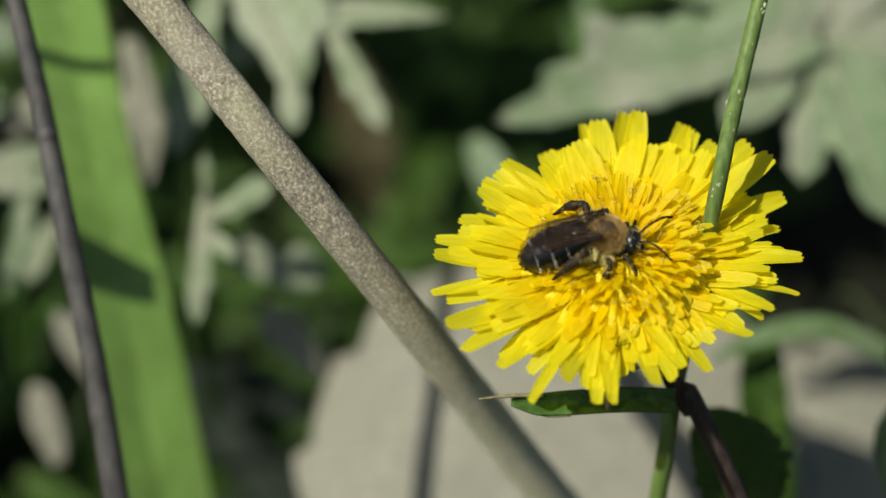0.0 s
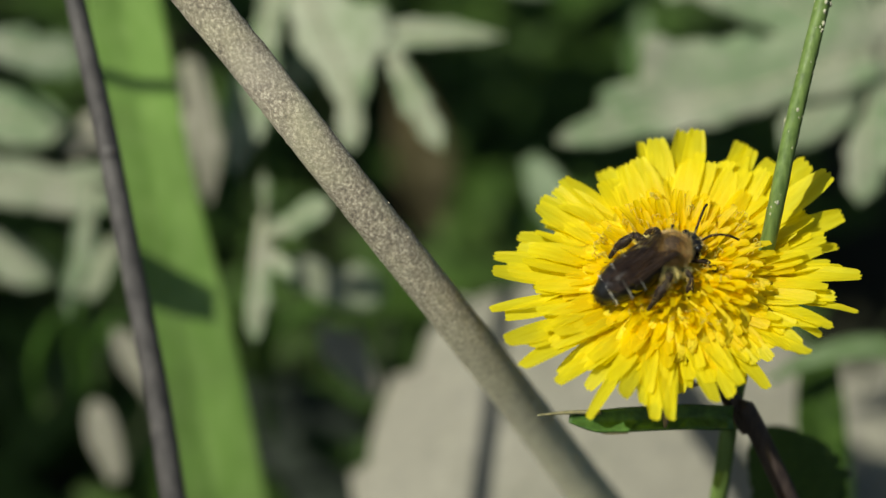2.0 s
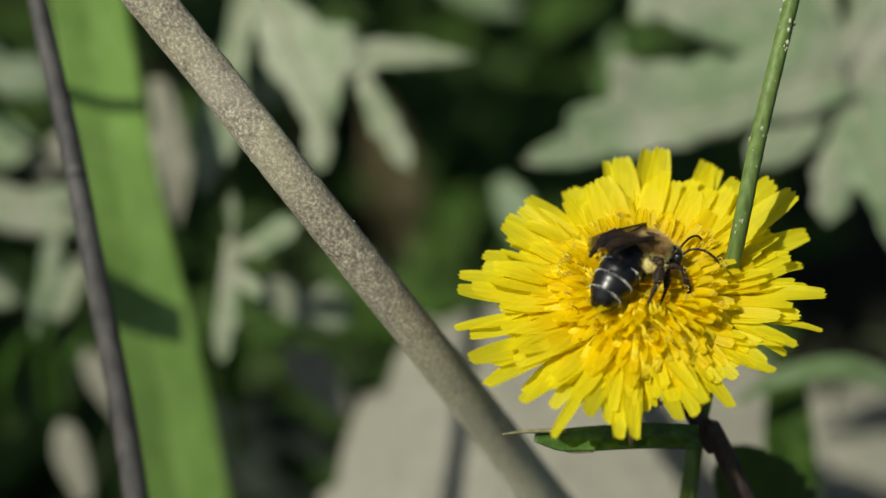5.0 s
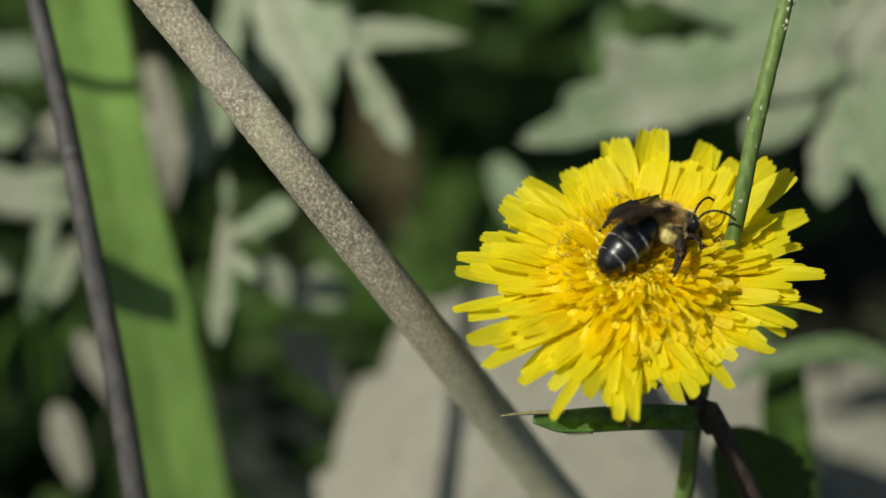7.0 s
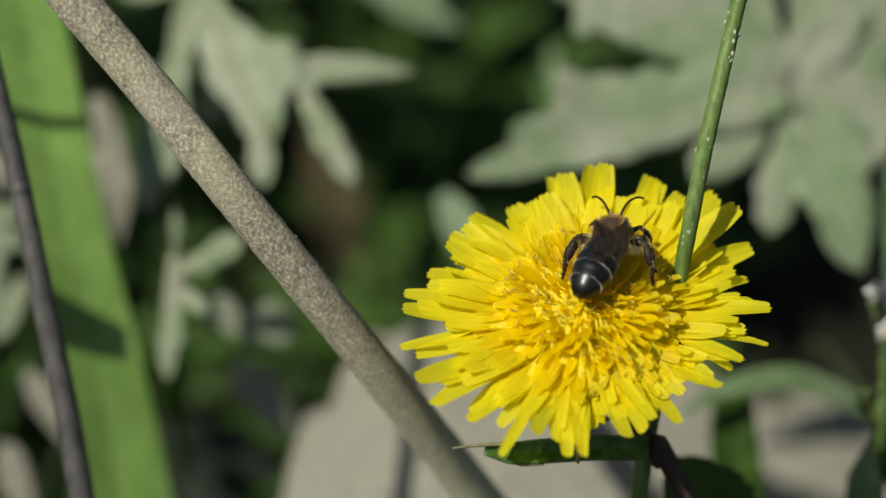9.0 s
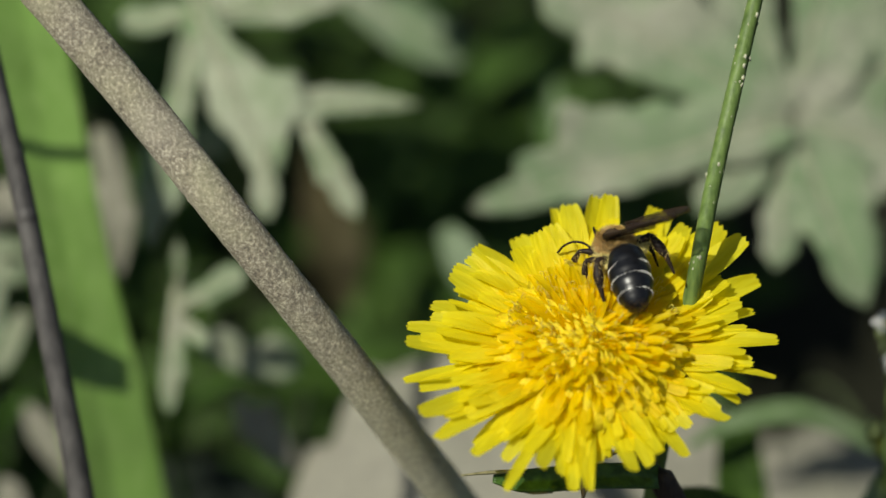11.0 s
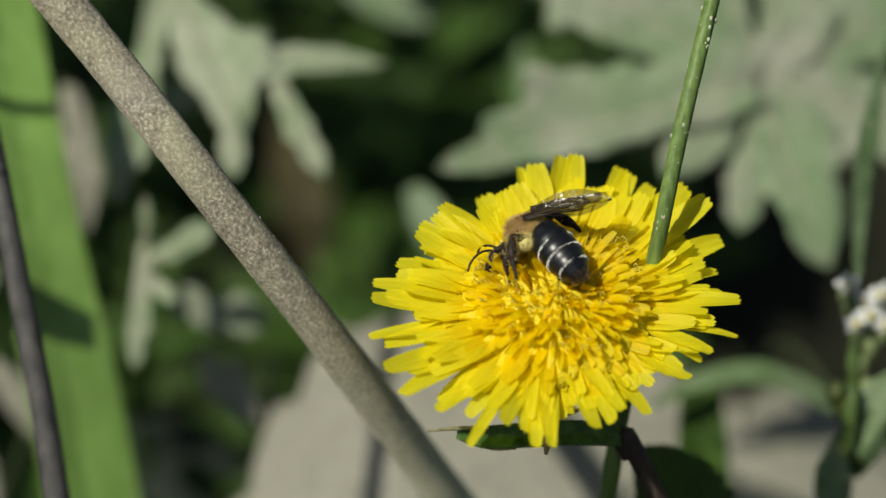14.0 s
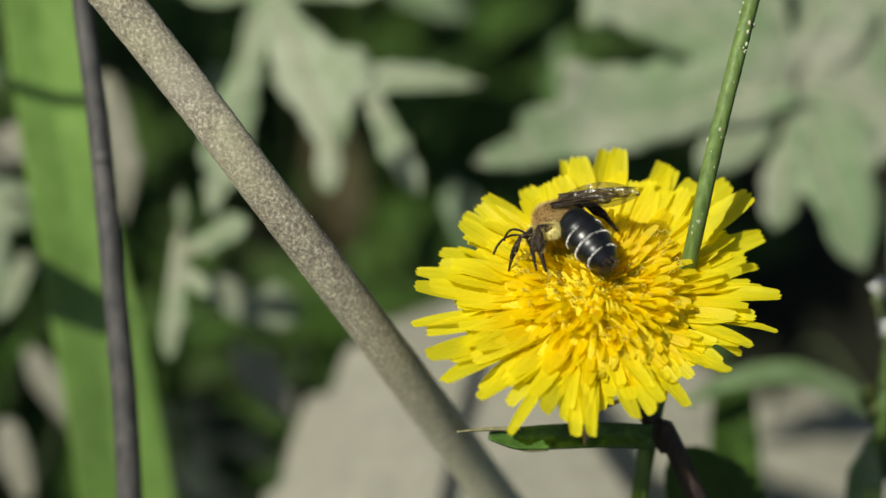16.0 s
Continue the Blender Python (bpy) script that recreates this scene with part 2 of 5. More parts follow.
def curve_points(points, count):
    """A smooth row of points through the given ones (Catmull-Rom)."""
    p = [Vector(q) for q in points]
    p = [p[0] * 2 - p[1]] + p + [p[-1] * 2 - p[-2]]
    out = []
    for i in range(count + 1):
        s = i / count * (len(p) - 3)
        k = min(int(s), len(p) - 4)
        t = s - k
        a, b, c, d = p[k:k + 4]
        out.append(0.5 * ((2 * b) + (c - a) * t + (2 * a - 5 * b + 4 * c - d) * t * t + (3 * b - a - 3 * c + d) * t ** 3))
    return out


def tube(bm, points, radius, sides=10, count=24, rough=0.0):
    """A tapered tube; radius is a number, a list or a function of 0..1."""
    pts = curve_points(points, count) if count else [Vector(p) for p in points]
    side = None
    rings = []
    for i, p in enumerate(pts):
        d = (pts[min(i + 1, len(pts) - 1)] - pts[max(i - 1, 0)]).normalized()
        if side is None:
            side = d.orthogonal().normalized()
        side = (side - d * side.dot(d)).normalized()
        other = d.cross(side)
        s = i / (len(pts) - 1)
        if callable(radius):
            r = radius(s)
        elif isinstance(radius, (list, tuple)):
            q = s * (len(radius) - 1)
            j = min(int(q), len(radius) - 2)
            r = radius[j] + (radius[j + 1] - radius[j]) * (q - j)
        else:
            r = radius
        ring = []
        for a in range(sides):
            w = 2 * math.pi * a / sides
            rr = r * (1 + rough * noise.noise(p * 900 + Vector((math.cos(w), math.sin(w), 0)) * 2))
            ring.append(bm.verts.new(p + side * math.cos(w) * rr + other * math.sin(w) * rr))
        rings.append(ring)
    for a, b in zip(rings, rings[1:]):
        for i in range(sides):
            bm.faces.new((a[i], a[(i + 1) % sides], b[(i + 1) % sides], b[i]))
    bm.faces.new(rings[0][::-1])
    bm.faces.new(rings[-1])
    return pts


def run_down(points):
    """The points, and one where their last stretch meets the soil."""
    a, b = Vector(points[-2]), Vector(points[-1])
    d = (b - a).normalized()
    d = Vector((d.x * 0.8, d.y * 0.8, min(d.z, -0.35)))
    return list(points) + [tuple(b + d * ((b.z + 0.002) / -d.z))]


def ellipsoid(bm, centre, rx, ry, rz, turn=None, seg=14, ring=9):
    m = Matrix.Translation(centre) @ (turn.to_4x4() if turn else Matrix.Identity(4)) @ Matrix.Diagonal((rx, ry, rz, 1))
    bmesh.ops.create_uvsphere(bm, u_segments=seg, v_segments=ring, radius=1, matrix=m)


def lobe(bm, start, tip, width, facing, teeth=6, depth=0.25, sag=0.1, seed=0, base=0.35, belly=0.55, fold=0.15, count=26):
    """One lobe of a leaf blade: a tapered sheet with a toothed edge and a fold along its middle."""
    rng = random.Random(seed)
    start, tip = Vector(start), Vector(tip)
    axis = tip - start
    length = axis.length
    up = Vector(facing)
    up = (up - axis * up.dot(axis) / length ** 2).normalized()
    side = axis.normalized().cross(up)
    bend = rng.uniform(-0.06, 0.06)
    rows = []
    phase = rng.random()
    for i in range(count + 1):
        s = i / count
        if s < belly:
            w = base + (1 - base) * math.sin(s / belly * math.pi / 2)
        else:
            w = max(0.0, 1 - ((s - belly) / (1 - belly)) ** 1.7)
        c = start + axis * s + side * bend * length * math.sin(math.pi * s) - up * sag * length * s * s
        row = []
        for j in range(-3, 4):
            e = j / 3
            k = w
            if abs(j) == 3:
                saw = (s * teeth + phase + (0.35 if j > 0 else 0)) % 1.0
                k = w * (1 + depth * (0.5 - saw) * 2)
            elif abs(j) == 2:
                k = w * 0.95
            ripple = noise.noise((c + side * e * width) * 120 + Vector((seed, 0, 0))) * width * 0.12
            lift = fold * width * abs(e) - 0.1 * width * e * e + ripple
            row.append(bm.verts.new(c + side * e * k * width * 0.5 + up * lift * (0.3 + 0.7 * w)))
        rows.append(row)
    for a, b in zip(rows, rows[1:]):
        for j in range(6):
            bm.faces.new((a[j], a[j + 1], b[j + 1], b[j]))


def lobed_leaf(name, label, lobes, material, petiole, facing=(0, -0.82, 0.57), vein=0.0006, group="leaves behind the flower", category="leaf", thick=0.0002, petiole_r=(0.0007, 0.0006), **more):
    """A leaf of several lobes (start, tip, width, teeth), with a midrib to each and a stalk that runs down to the soil."""
    foot = petiole[-1]
    root = thing(name, label, category, foot, group)
    off = Vector(foot)
    bm = bmesh.new()
    for i, (a, b, w, teeth) in enumerate(lobes):
        lobe(bm, Vector(a) - off, Vector(b) - off, w, facing, teeth, seed=i * 7 + len(name) + int(abs(b[0]) * 5000), **more)
    blade = part("blade", bm, material, root)
    mod = blade.modifiers.new("thick", "SOLIDIFY")
    mod.thickness, mod.offset = thick, -1
    up = Vector(facing).normalized()
    for a, b, w, teeth in lobes:
        bm = bmesh.new()
        a, b = Vector(a) - off, Vector(b) - off
        ax = b - a
        u2 = (up - ax * up.dot(ax) / ax.length ** 2).normalized()
        sag = more.get("sag", 0.1)
        pts = [a + ax * s - u2 * (sag * ax.length * s * s - 0.0002) for s in (0, 0.3, 0.6, 0.9)]
        tube(bm, pts, [vein, vein * 0.3], 6, 10)
        part("midrib", bm, VEIN, root)
    bm = bmesh.new()
    tube(bm, [Vector(p) - off for p in petiole], list(petiole_r), 8, 16)
    part("petiole", bm, PETIOLE, root)
    return root


# ---------------------------------------------------------------- ground
def build_ground():
    axis = [0.0]
    step = 0.012
    while axis[-1] < 2500:
        axis.append(axis[-1] + step)
        if axis[-1] > 0.5:
            step *= 1.35
    line = [-v for v in axis[:0:-1]] + axis
    bm = bmesh.new()
    grid = []
    for y in line:
        row = []
        for x in line:
            near = max(0.0, 1 - math.hypot(x, y) / 1.2)
            z = near * 0.006 * (noise.noise((x * 25, y * 25, 0.3)) + 0.5 * noise.noise((x * 70, y * 70, 1.3)))
            row.append(bm.verts.new((x, y + 0.15, z - 0.004)))
        grid.append(row)
    for a, b in zip(grid, grid[1:]):
        for i in range(len(line) - 1):
            bm.faces.new((a[i], a[i + 1], b[i + 1], b[i]))
    return tagged(part("ground", bm, SOIL), "bare soil under the plants, coloured near black to deepen the shade", "ground", kind="structure")


build_ground()


# ---------------------------------------------------------------- the dandelion
FLOWER = Vector((0, 0, 0.16))
TILT = Matrix.Rotation(radians(19), 4, "X")


def petal_mesh(name, length, width, curl, cup, material, rng, rows=11):
    """A strap-shaped ray floret along +x, its face to +z, recurved, with five small teeth at the tip."""
    bm = bmesh.new()
    cols = 6
    teeth = [-0.45, rng.uniform(0.0, 0.7), -0.2, rng.uniform(0.3, 0.9), -0.2, rng.uniform(0.0, 0.7), -0.45]
    twist = rng.uniform(-0.4, 0.4)
    sway = rng.gauss(0, 0.07)
    wave, start = rng.uniform(0.02, 0.16), rng.uniform(0, 6.28)
    grid = []
    x = z = 0.0
    for i in range(rows + 1):
        s = i / rows
        w = width * (0.34 + 0.66 * math.sin(min(1, s / 0.78) * math.pi / 2)) * (1 - 0.34 * max(0, (s - 0.74) / 0.26) ** 2)
        ang = curl * (0.3 * s + 0.7 * s * s) * 1.5 + wave * s * math.sin(start + 6 * s)
        if i:
            x += length / rows * math.cos(ang)
            z -= length / rows * math.sin(ang)
        row = []
        for j in range(cols + 1):
            e = j / cols * 2 - 1
            dx = teeth[j] * width * 0.19 if i == rows else (teeth[j] * width * 0.06 if i == rows - 1 else 0)
            groove = width * (cup * e * e * (1.2 - 0.6 * s) + 0.055 * math.cos(e * 2.5 * math.pi))
            y = e * w * 0.5
            row.append(bm.verts.new((x + dx * math.cos(ang), y * math.cos(twist * s) + sway * length * s * s, z - dx * math.sin(ang) + groove + y * math.sin(twist * s))))
        grid.append(row)
    for a, b in zip(grid, grid[1:]):
        for j in range(cols):
            bm.faces.new((a[j], a[j + 1], b[j + 1], b[j]))
    me = bpy.data.meshes.new(name)
    bm.to_mesh(me)
    bm.free()
    me.materials.append(material)
    me.shade_smooth()
    return me


def style_mesh(rng):
    """A thin style that forks into two curled branches."""
    bm = bmesh.new()
    h = rng.uniform(0.0014, 0.0026)
    tube(bm, [(0, 0, 0), (0.0001, 0, h * 0.6), (0, 0, h)], [0.00011, 0.00009], 5, 4)
    for sgn in (-1, 1):
        pts = [(0, 0, h)]
        for k in range(1, 6):
            a = k * 0.85
            pts.append((sgn * 0.00040 * (1 - math.cos(a)), 0.0001 * sgn, h + 0.00040 * math.sin(a) * 1.15))
        tube(bm, pts, [0.00010, 0.00008], 5, 8)
    me = bpy.data.meshes.new("style")
    bm.to_mesh(me)
    bm.free()
    me.materials.append(STYLE)
    me.shade_smooth()
    return me


def build_dandelion():
    low = run_down([(0.0083, -0.0010, 0.1411), (0.0147, -0.0037, 0.1302)])
    foot = low[-1]
    root = thing("dandelion", "open yellow dandelion flower head on a dark purple stem", "flower", foot)
    off = Vector(foot)
    rng = random.Random(11)
    heart = FLOWER + TILT @ Vector((-0.0011, 0.0004, -0.0012))
    neck = FLOWER + TILT @ Vector((0.001, 0.001, -0.0085))
    bm = bmesh.new()
    tube(bm, [Vector(p) - off for p in low[::-1]] + [neck - off], [0.0016, 0.00125, 0.0011, 0.0013], 14, 60, 0.06)
    part("scape", bm, SCAPE, root, "dark purple-brown flower stem")
    bm = bmesh.new()
    prof = [(0.0017, -0.0085), (0.0042, -0.0065), (0.0052, -0.003), (0.0056, 0.0), (0.0040, 0.0009), (0.0, 0.0014)]
    rings = []
    for r, z in prof:
        rings.append([bm.verts.new(heart - off + TILT @ Vector((r * math.cos(a / 18 * 2 * math.pi), r * math.sin(a / 18 * 2 * math.pi), z))) for a in range(18)])
    for a, b in zip(rings, rings[1:]):
        for i in range(18):
            bm.faces.new((a[i], a[(i + 1) % 18], b[(i + 1) % 18], b[i]))
    part("involucre", bm, BRACT_GREEN, root)

    bm = bmesh.new()
    rings = []
    for k, (r, z) in enumerate(((0.0056, 0.0004), (0.0100, 0.0026), (0.0112, 0.0034), (0.0100, 0.0041), (0.0088, 0.0045), (0.0074, 0.0053), (0.0060, 0.0060), (0.0046, 0.0065), (0.0030, 0.0068), (0.0015, 0.0069), (0.0001, 0.0069))):
        rings.append([])
        for a in range(96):
            w = a / 96 * 2 * math.pi
            rr = r * (1 + (0.10 * rng.uniform(-1, 1) if 0 < k < 5 else 0.03 * rng.uniform(-1, 1)))
            zz = z + 0.00035 * math.cos(a * math.pi) * min(1, r / 0.005) + 0.0003 * rng.uniform(-1, 1)
            rings[-1].append(bm.verts.new(heart - off + TILT @ Vector((rr * math.cos(w), rr * math.sin(w), zz))))
    for a, b in zip(rings, rings[1:]):
        for i in range(96):
            bm.faces.new((a[i], a[(i + 1) % 96], b[(i + 1) % 96], b[i]))
    part("cushion", bm, CUSHION, root, "packed orange floret tubes")

    def put(me, name, angle, lift, radius, height, roll=0.0, scale=1.0, wide=1.0):
        m = (Matrix.Translation(heart - off) @ TILT @ Matrix.Rotation(angle, 4, "Z") @ Matrix.Translation((radius, 0, height))
             @ Matrix.Rotation(-lift, 4, "Y") @ Matrix.Rotation(roll, 4, "X") @ Matrix.Diagonal((scale, scale * wide, scale, 1)))
        return shared(name, me, root, m)

    # bracts that hang below the head
    me = petal_mesh("bract", 0.011, 0.0018, 1.2, 0.12, BRACT_DRY, rng, 7)
    for deg, lift in ((-100, -70), (-82, -55), (-60, -62), (-130, -40), (-30, -50), (20, -45), (70, -40), (120, -45), (165, -50), (-155, -60)):
        put(me, "bract", radians(deg), radians(lift), 0.004, -0.005, 0, rng.uniform(0.55, 0.95))
    for pts, wd in (([(-0.0011, -0.0029, 0.1507), (-0.0012, -0.0051, 0.1483), (-0.0017, -0.0063, 0.1466), (-0.0019, -0.0069, 0.1449)], [0.0010, 0.0014, 0.0012, 0.0004]),
                    ([(0.0001, -0.0013, 0.1494), (0.0015, -0.0027, 0.1482), (0.0005, -0.0034, 0.1482), (-0.0004, -0.0029, 0.1489)], [0.0007, 0.0005, 0.0004, 0.0003]),
                    ([(0.0041, -0.0005, 0.1505), (0.0027, -0.0024, 0.1487), (0.0015, -0.0033, 0.1483)], [0.0009, 0.0006, 0.0003])):
        bm = bmesh.new()
        tube(bm, [Vector(p) - off for p in pts], [v * 0.5 for v in wd], 7, 16, 0.25)
        part("bract", bm, BRACT_DRY, root, "withered brown bract")
    # the outermost rays: where each points, in degrees, and how far its tip reaches, in millimetres
    outer = [(0, 20.7), (-12, 20.4), (-33, 17.2), (-40, 18.1), (-58, 17.4), (-70, 17.8), (-81, 18.3), (-102, 19.3), (-106, 19.3), (-112, 19.2), (-118, 21.6), (-129, 20.3), (-144, 22.2), (-150, 22.3), (-165, 21.5), (-177, 20.9),
             (-187, 20.6), (-201, 18.7), (-208, 18.2), (-215, 18.6), (-222, 17.6), (-230, 17.9), (-236, 18.0), (-247, 18.2), (-259, 19.5), (-266, 19.4), (-274, 20.6), (-280, 20.0), (-297, 20.5), (-304, 21.0), (-320, 22.2), (-325, 22.3), (-335, 21.4), (-345, 19.6)]
    bearings = [-d for d, _ in outer] + [360]
    reaches = [r for _, r in outer] + [outer[0][1]]

    def rise(a):
        return 4 - 1.5 * math.sin(a) + 6 * max(0, math.sin(a))

    def wide(a):
        return 1 + 0.5 * max(0, math.sin(a)) + 0.12 * max(0, -math.sin(a))

    long = [petal_mesh("petal", 0.018, 0.0024 * rng.uniform(0.85, 1.15), 0.16 + rng.uniform(-0.14, 0.22), rng.uniform(-0.02, 0.22), PETAL, rng) for _ in range(18)]
    for d, reach in outer:
        a = radians(d)
        slim = 0.55 if d in (-12, -118, -259) else 1.0
        put(rng.choice(long), "petal", a, radians(13 + rise(a) + rng.gauss(0, 1.2)), 0.0034, 0.0002, rng.uniform(-0.25, 0.25), (reach / 1000 - 0.0034) * 1.05 / 0.018, wide(a) * slim)
    # whorls of rays: count, share of the reach, width, lift, spread of lift, curl, radius, height, kinds
    whorls = [
        (92, 0.95, 0.0022, 15.0, 2.5, 0.18, 0.0034, 0.0005, 18),
        (84, 0.85, 0.0020, 17.5, 3.2, 0.22, 0.0033, 0.0010, 18),
        (76, 0.73, 0.0018, 21, 3.8, 0.25, 0.0032, 0.0014, 16),
        (70, 0.59, 0.0014, 25, 4.5, 0.28, 0.0030, 0.0019, 16),
        (64, 0.47, 0.0012, 31, 5.0, 0.32, 0.0026, 0.0025, 14),
    ]
    for w, (count, share, width, lift, spread, curl, radius, height, kinds) in enumerate(whorls):
        length = 0.0205 * share - radius
        name = "petal" if w < 2 else "ray_floret"
        meshes = [petal_mesh(name, length, width * rng.uniform(0.75, 1.2), curl + rng.uniform(-0.16, 0.24), rng.uniform(-0.04, 0.22), PETAL if w < 2 else PETAL_IN, rng) for _ in range(kinds)]
        for i in range(count):
            a = 2 * math.pi * (i + 0.5 * (w % 2) + rng.uniform(-0.48, 0.48)) / count
            local = float(np.interp(math.degrees(-a) % 360, bearings, reaches)) / 20.5
            up = rise(a) if w < 2 else max(0, -4 * math.sin(a))
            put(rng.choice(meshes), name, a, radians(lift + up + rng.gauss(0, spread * 0.6)), radius * rng.uniform(0.8, 1.1), height, rng.uniform(-0.3, 0.3), local * rng.uniform(0.76, 1.05), wide(a))
    # the short florets that fill the middle, in a spiral
    inner = [petal_mesh("floret", 0.0060 * rng.uniform(0.85, 1.15), 0.0010 * rng.uniform(0.75, 1.25), 0.4 + rng.uniform(-0.2, 0.3), rng.uniform(0.05, 0.25), PETAL_IN, rng, 7) for _ in range(10)]
    core = [petal_mesh("floret", 0.0040 * rng.uniform(0.8, 1.15), 0.00075 * rng.uniform(0.75, 1.25), 0.35 + rng.uniform(-0.2, 0.3), rng.uniform(0.1, 0.3), PETAL_CORE, rng, 6) for _ in range(10)]
    for i in range(299):
        k = (i + 0.5) / 299
        r = 0.0056 * math.sqrt(k)
        put(rng.choice(inner if k > 0.4 else core), "floret", i * 2.39996, radians(82 - 42 * k + rng.gauss(0, 8)), r, 0.0049 - 0.0021 * k, rng.uniform(-0.3, 0.3), rng.uniform(0.85, 1.1))
    styles = [style_mesh(rng) for _ in range(6)]
    for i in range(130):
        r = 0.0092 * math.sqrt(rng.uniform(0.0, 1))
        a = rng.gauss(2.6, 1.9)
        z = 0.0080 - 0.000012 * (r * 1000) ** 2
        m = (Matrix.Translation(heart - off) @ TILT @ Matrix.Rotation(a, 4, "Z") @ Matrix.Translation((r, 0, z - 0.001))
             @ Matrix.Rotation(rng.uniform(0, 0.5) + r * 40, 4, "Y") @ Matrix.Rotation(rng.uniform(0, 6), 4, "Z") @ Matrix.Scale(rng.uniform(0.4, 0.62), 4))
        shared("style", rng.choice(styles), root, m)
    return root


dandelion = build_dandelion()


# ---------------------------------------------------------------- stems and blades near the flower
def build_dry_stem():
    pts = [(-0.0786, 0.0298, 0.2148), (-0.0539, 0.0173, 0.1881), (-0.0394, 0.0092, 0.1715), (-0.0254, 0.0094, 0.1494), (-0.0097, 0.0199, 0.1160), (0.0095, 0.0331, 0.0744)]
    pts = run_down(pts)
    last = pts[-1]
    root = thing("dead_plant", "thick rough grey-brown dry plant stem leaning past the flower", "plant stem", last)
    bm = bmesh.new()
    off = Vector(last)
    tube(bm, [Vector(p) - off for p in pts], [0.0027, 0.00262, 0.0025, 0.00257, 0.00286, 0.00316, 0.0034], 24, 150, 0.04)
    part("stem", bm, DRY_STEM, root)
    rng = random.Random(4)
    line = curve_points([Vector(p) - off for p in pts], 150)
    bm = bmesh.new()
    for i in range(320):
        k = rng.randrange(20, 118)
        d = (line[k + 1] - line[k]).normalized()
        out = Vector((rng.gauss(0, 1), rng.gauss(-0.6, 1), rng.gauss(0, 1)))
        out = (out - d * out.dot(d)).normalized()
        r = rng.choice((0.00005, 0.00006, 0.00007, 0.00009, 0.00011))
        ellipsoid(bm, line[k].lerp(line[k + 1], rng.random()) + out * 0.00252, r, r, r * 1.3, None, 6, 4)
    part("wart", bm, SPECK_TAN, root, "tiny pale warts")
    return root


def build_stalk():
    pts = [(0.0179, 0.0192, 0.1978), (0.0156, 0.0147, 0.1888), (0.0129, 0.0090, 0.1781), (0.0109, 0.0049, 0.1669), (0.0085, 0.0042, 0.1451), (0.0068, 0.0023, 0.1250)]
    pts = run_down(pts)
    foot = pts[-1]
    root = thing("green_stalk", "thin green stalk with pale specks rising through the flower", "plant stem", foot)
    off = Vector(foot)
    bm = bmesh.new()
    line = tube(bm, [Vector(p) - off for p in pts], [0.00085, 0.0009, 0.00095, 0.00095, 0.0010, 0.0011, 0.0012], 14, 90, 0.04)
    part("stem", bm, STALK, root)
    rng = random.Random(5)
    bm = bmesh.new()
    for i in range(70):
        k = rng.uniform(0, 44)
        p = line[int(k)].lerp(line[int(k) + 1], k % 1)
        a = rng.uniform(0, 2 * math.pi)
        r = rng.choice((0.00010, 0.00013, 0.00022))
        ellipsoid(bm, p + Vector((math.cos(a), math.sin(a), 0)) * 0.0009, r, r, r * 1.7, None, 6, 4)
    part("speck", bm, SPECK, root, "small pale warts")
    return root


def ribbon(bm, points, widths, facing, fold=0.1, across=6, count=50, ridges=0.02, thick=0.0):
    pts = curve_points(points, count)
    rows = []
    for i, p in enumerate(pts):
        s = i / count
        q = s * (len(widths) - 1)
        j = min(int(q), len(widths) - 2)
        w = widths[j] + (widths[j + 1] - widths[j]) * (q - j)
        d = (pts[min(i + 1, count)] - pts[max(i - 1, 0)]).normalized()
        up = Vector(facing)
        up = (up - d * up.dot(d)).normalized()
        side = d.cross(up)
        rows.append([bm.verts.new(p + side * w * (k / across - 0.5) + up * w * (fold * abs(k / across - 0.5) * 2 + ridges * math.cos(k * math.pi))) for k in range(across + 1)])
    for a, b in zip(rows, rows[1:]):
        for k in range(across):
            bm.faces.new((a[k], a[k + 1], b[k + 1], b[k]))


def build_grass_blade():
    pts = [(-0.0839, 0.1074, 0.1801), (-0.0773, 0.0837, 0.1521), (-0.0727, 0.0691, 0.1313), (-0.0678, 0.0582, 0.1077), (-0.0640, 0.0494, 0.0831), (-0.0607, 0.0424, 0.0571)]
    pts = run_down(pts)
    foot = pts[-1]
    root = thing("grass_plant", "broad bright green grass blade standing upright", "grass", foot)
    off = Vector(foot)
    bm = bmesh.new()
    ribbon(bm, [Vector(p) - off for p in pts], [0.0094, 0.0112, 0.0117, 0.0135, 0.0145, 0.0150, 0.0125], (0.35, -0.85, 0.4), 0.10, 16)
    b = part("blade", bm, GRASS, root)
    mod = b.modifiers.new("thick", "SOLIDIFY")
    mod.thickness = 0.0003
    bm = bmesh.new()
    ribbon(bm, [Vector(p) + Vector((0.0003, 0.0006, 0)) - off for p in pts], [0.0007, 0.0009, 0.0010, 0.0012, 0.0012, 0.0012, 0.001], (0.35, -0.85, 0.4), 0.3, 4)
    part("midrib", bm, GRASS, root)
    return root


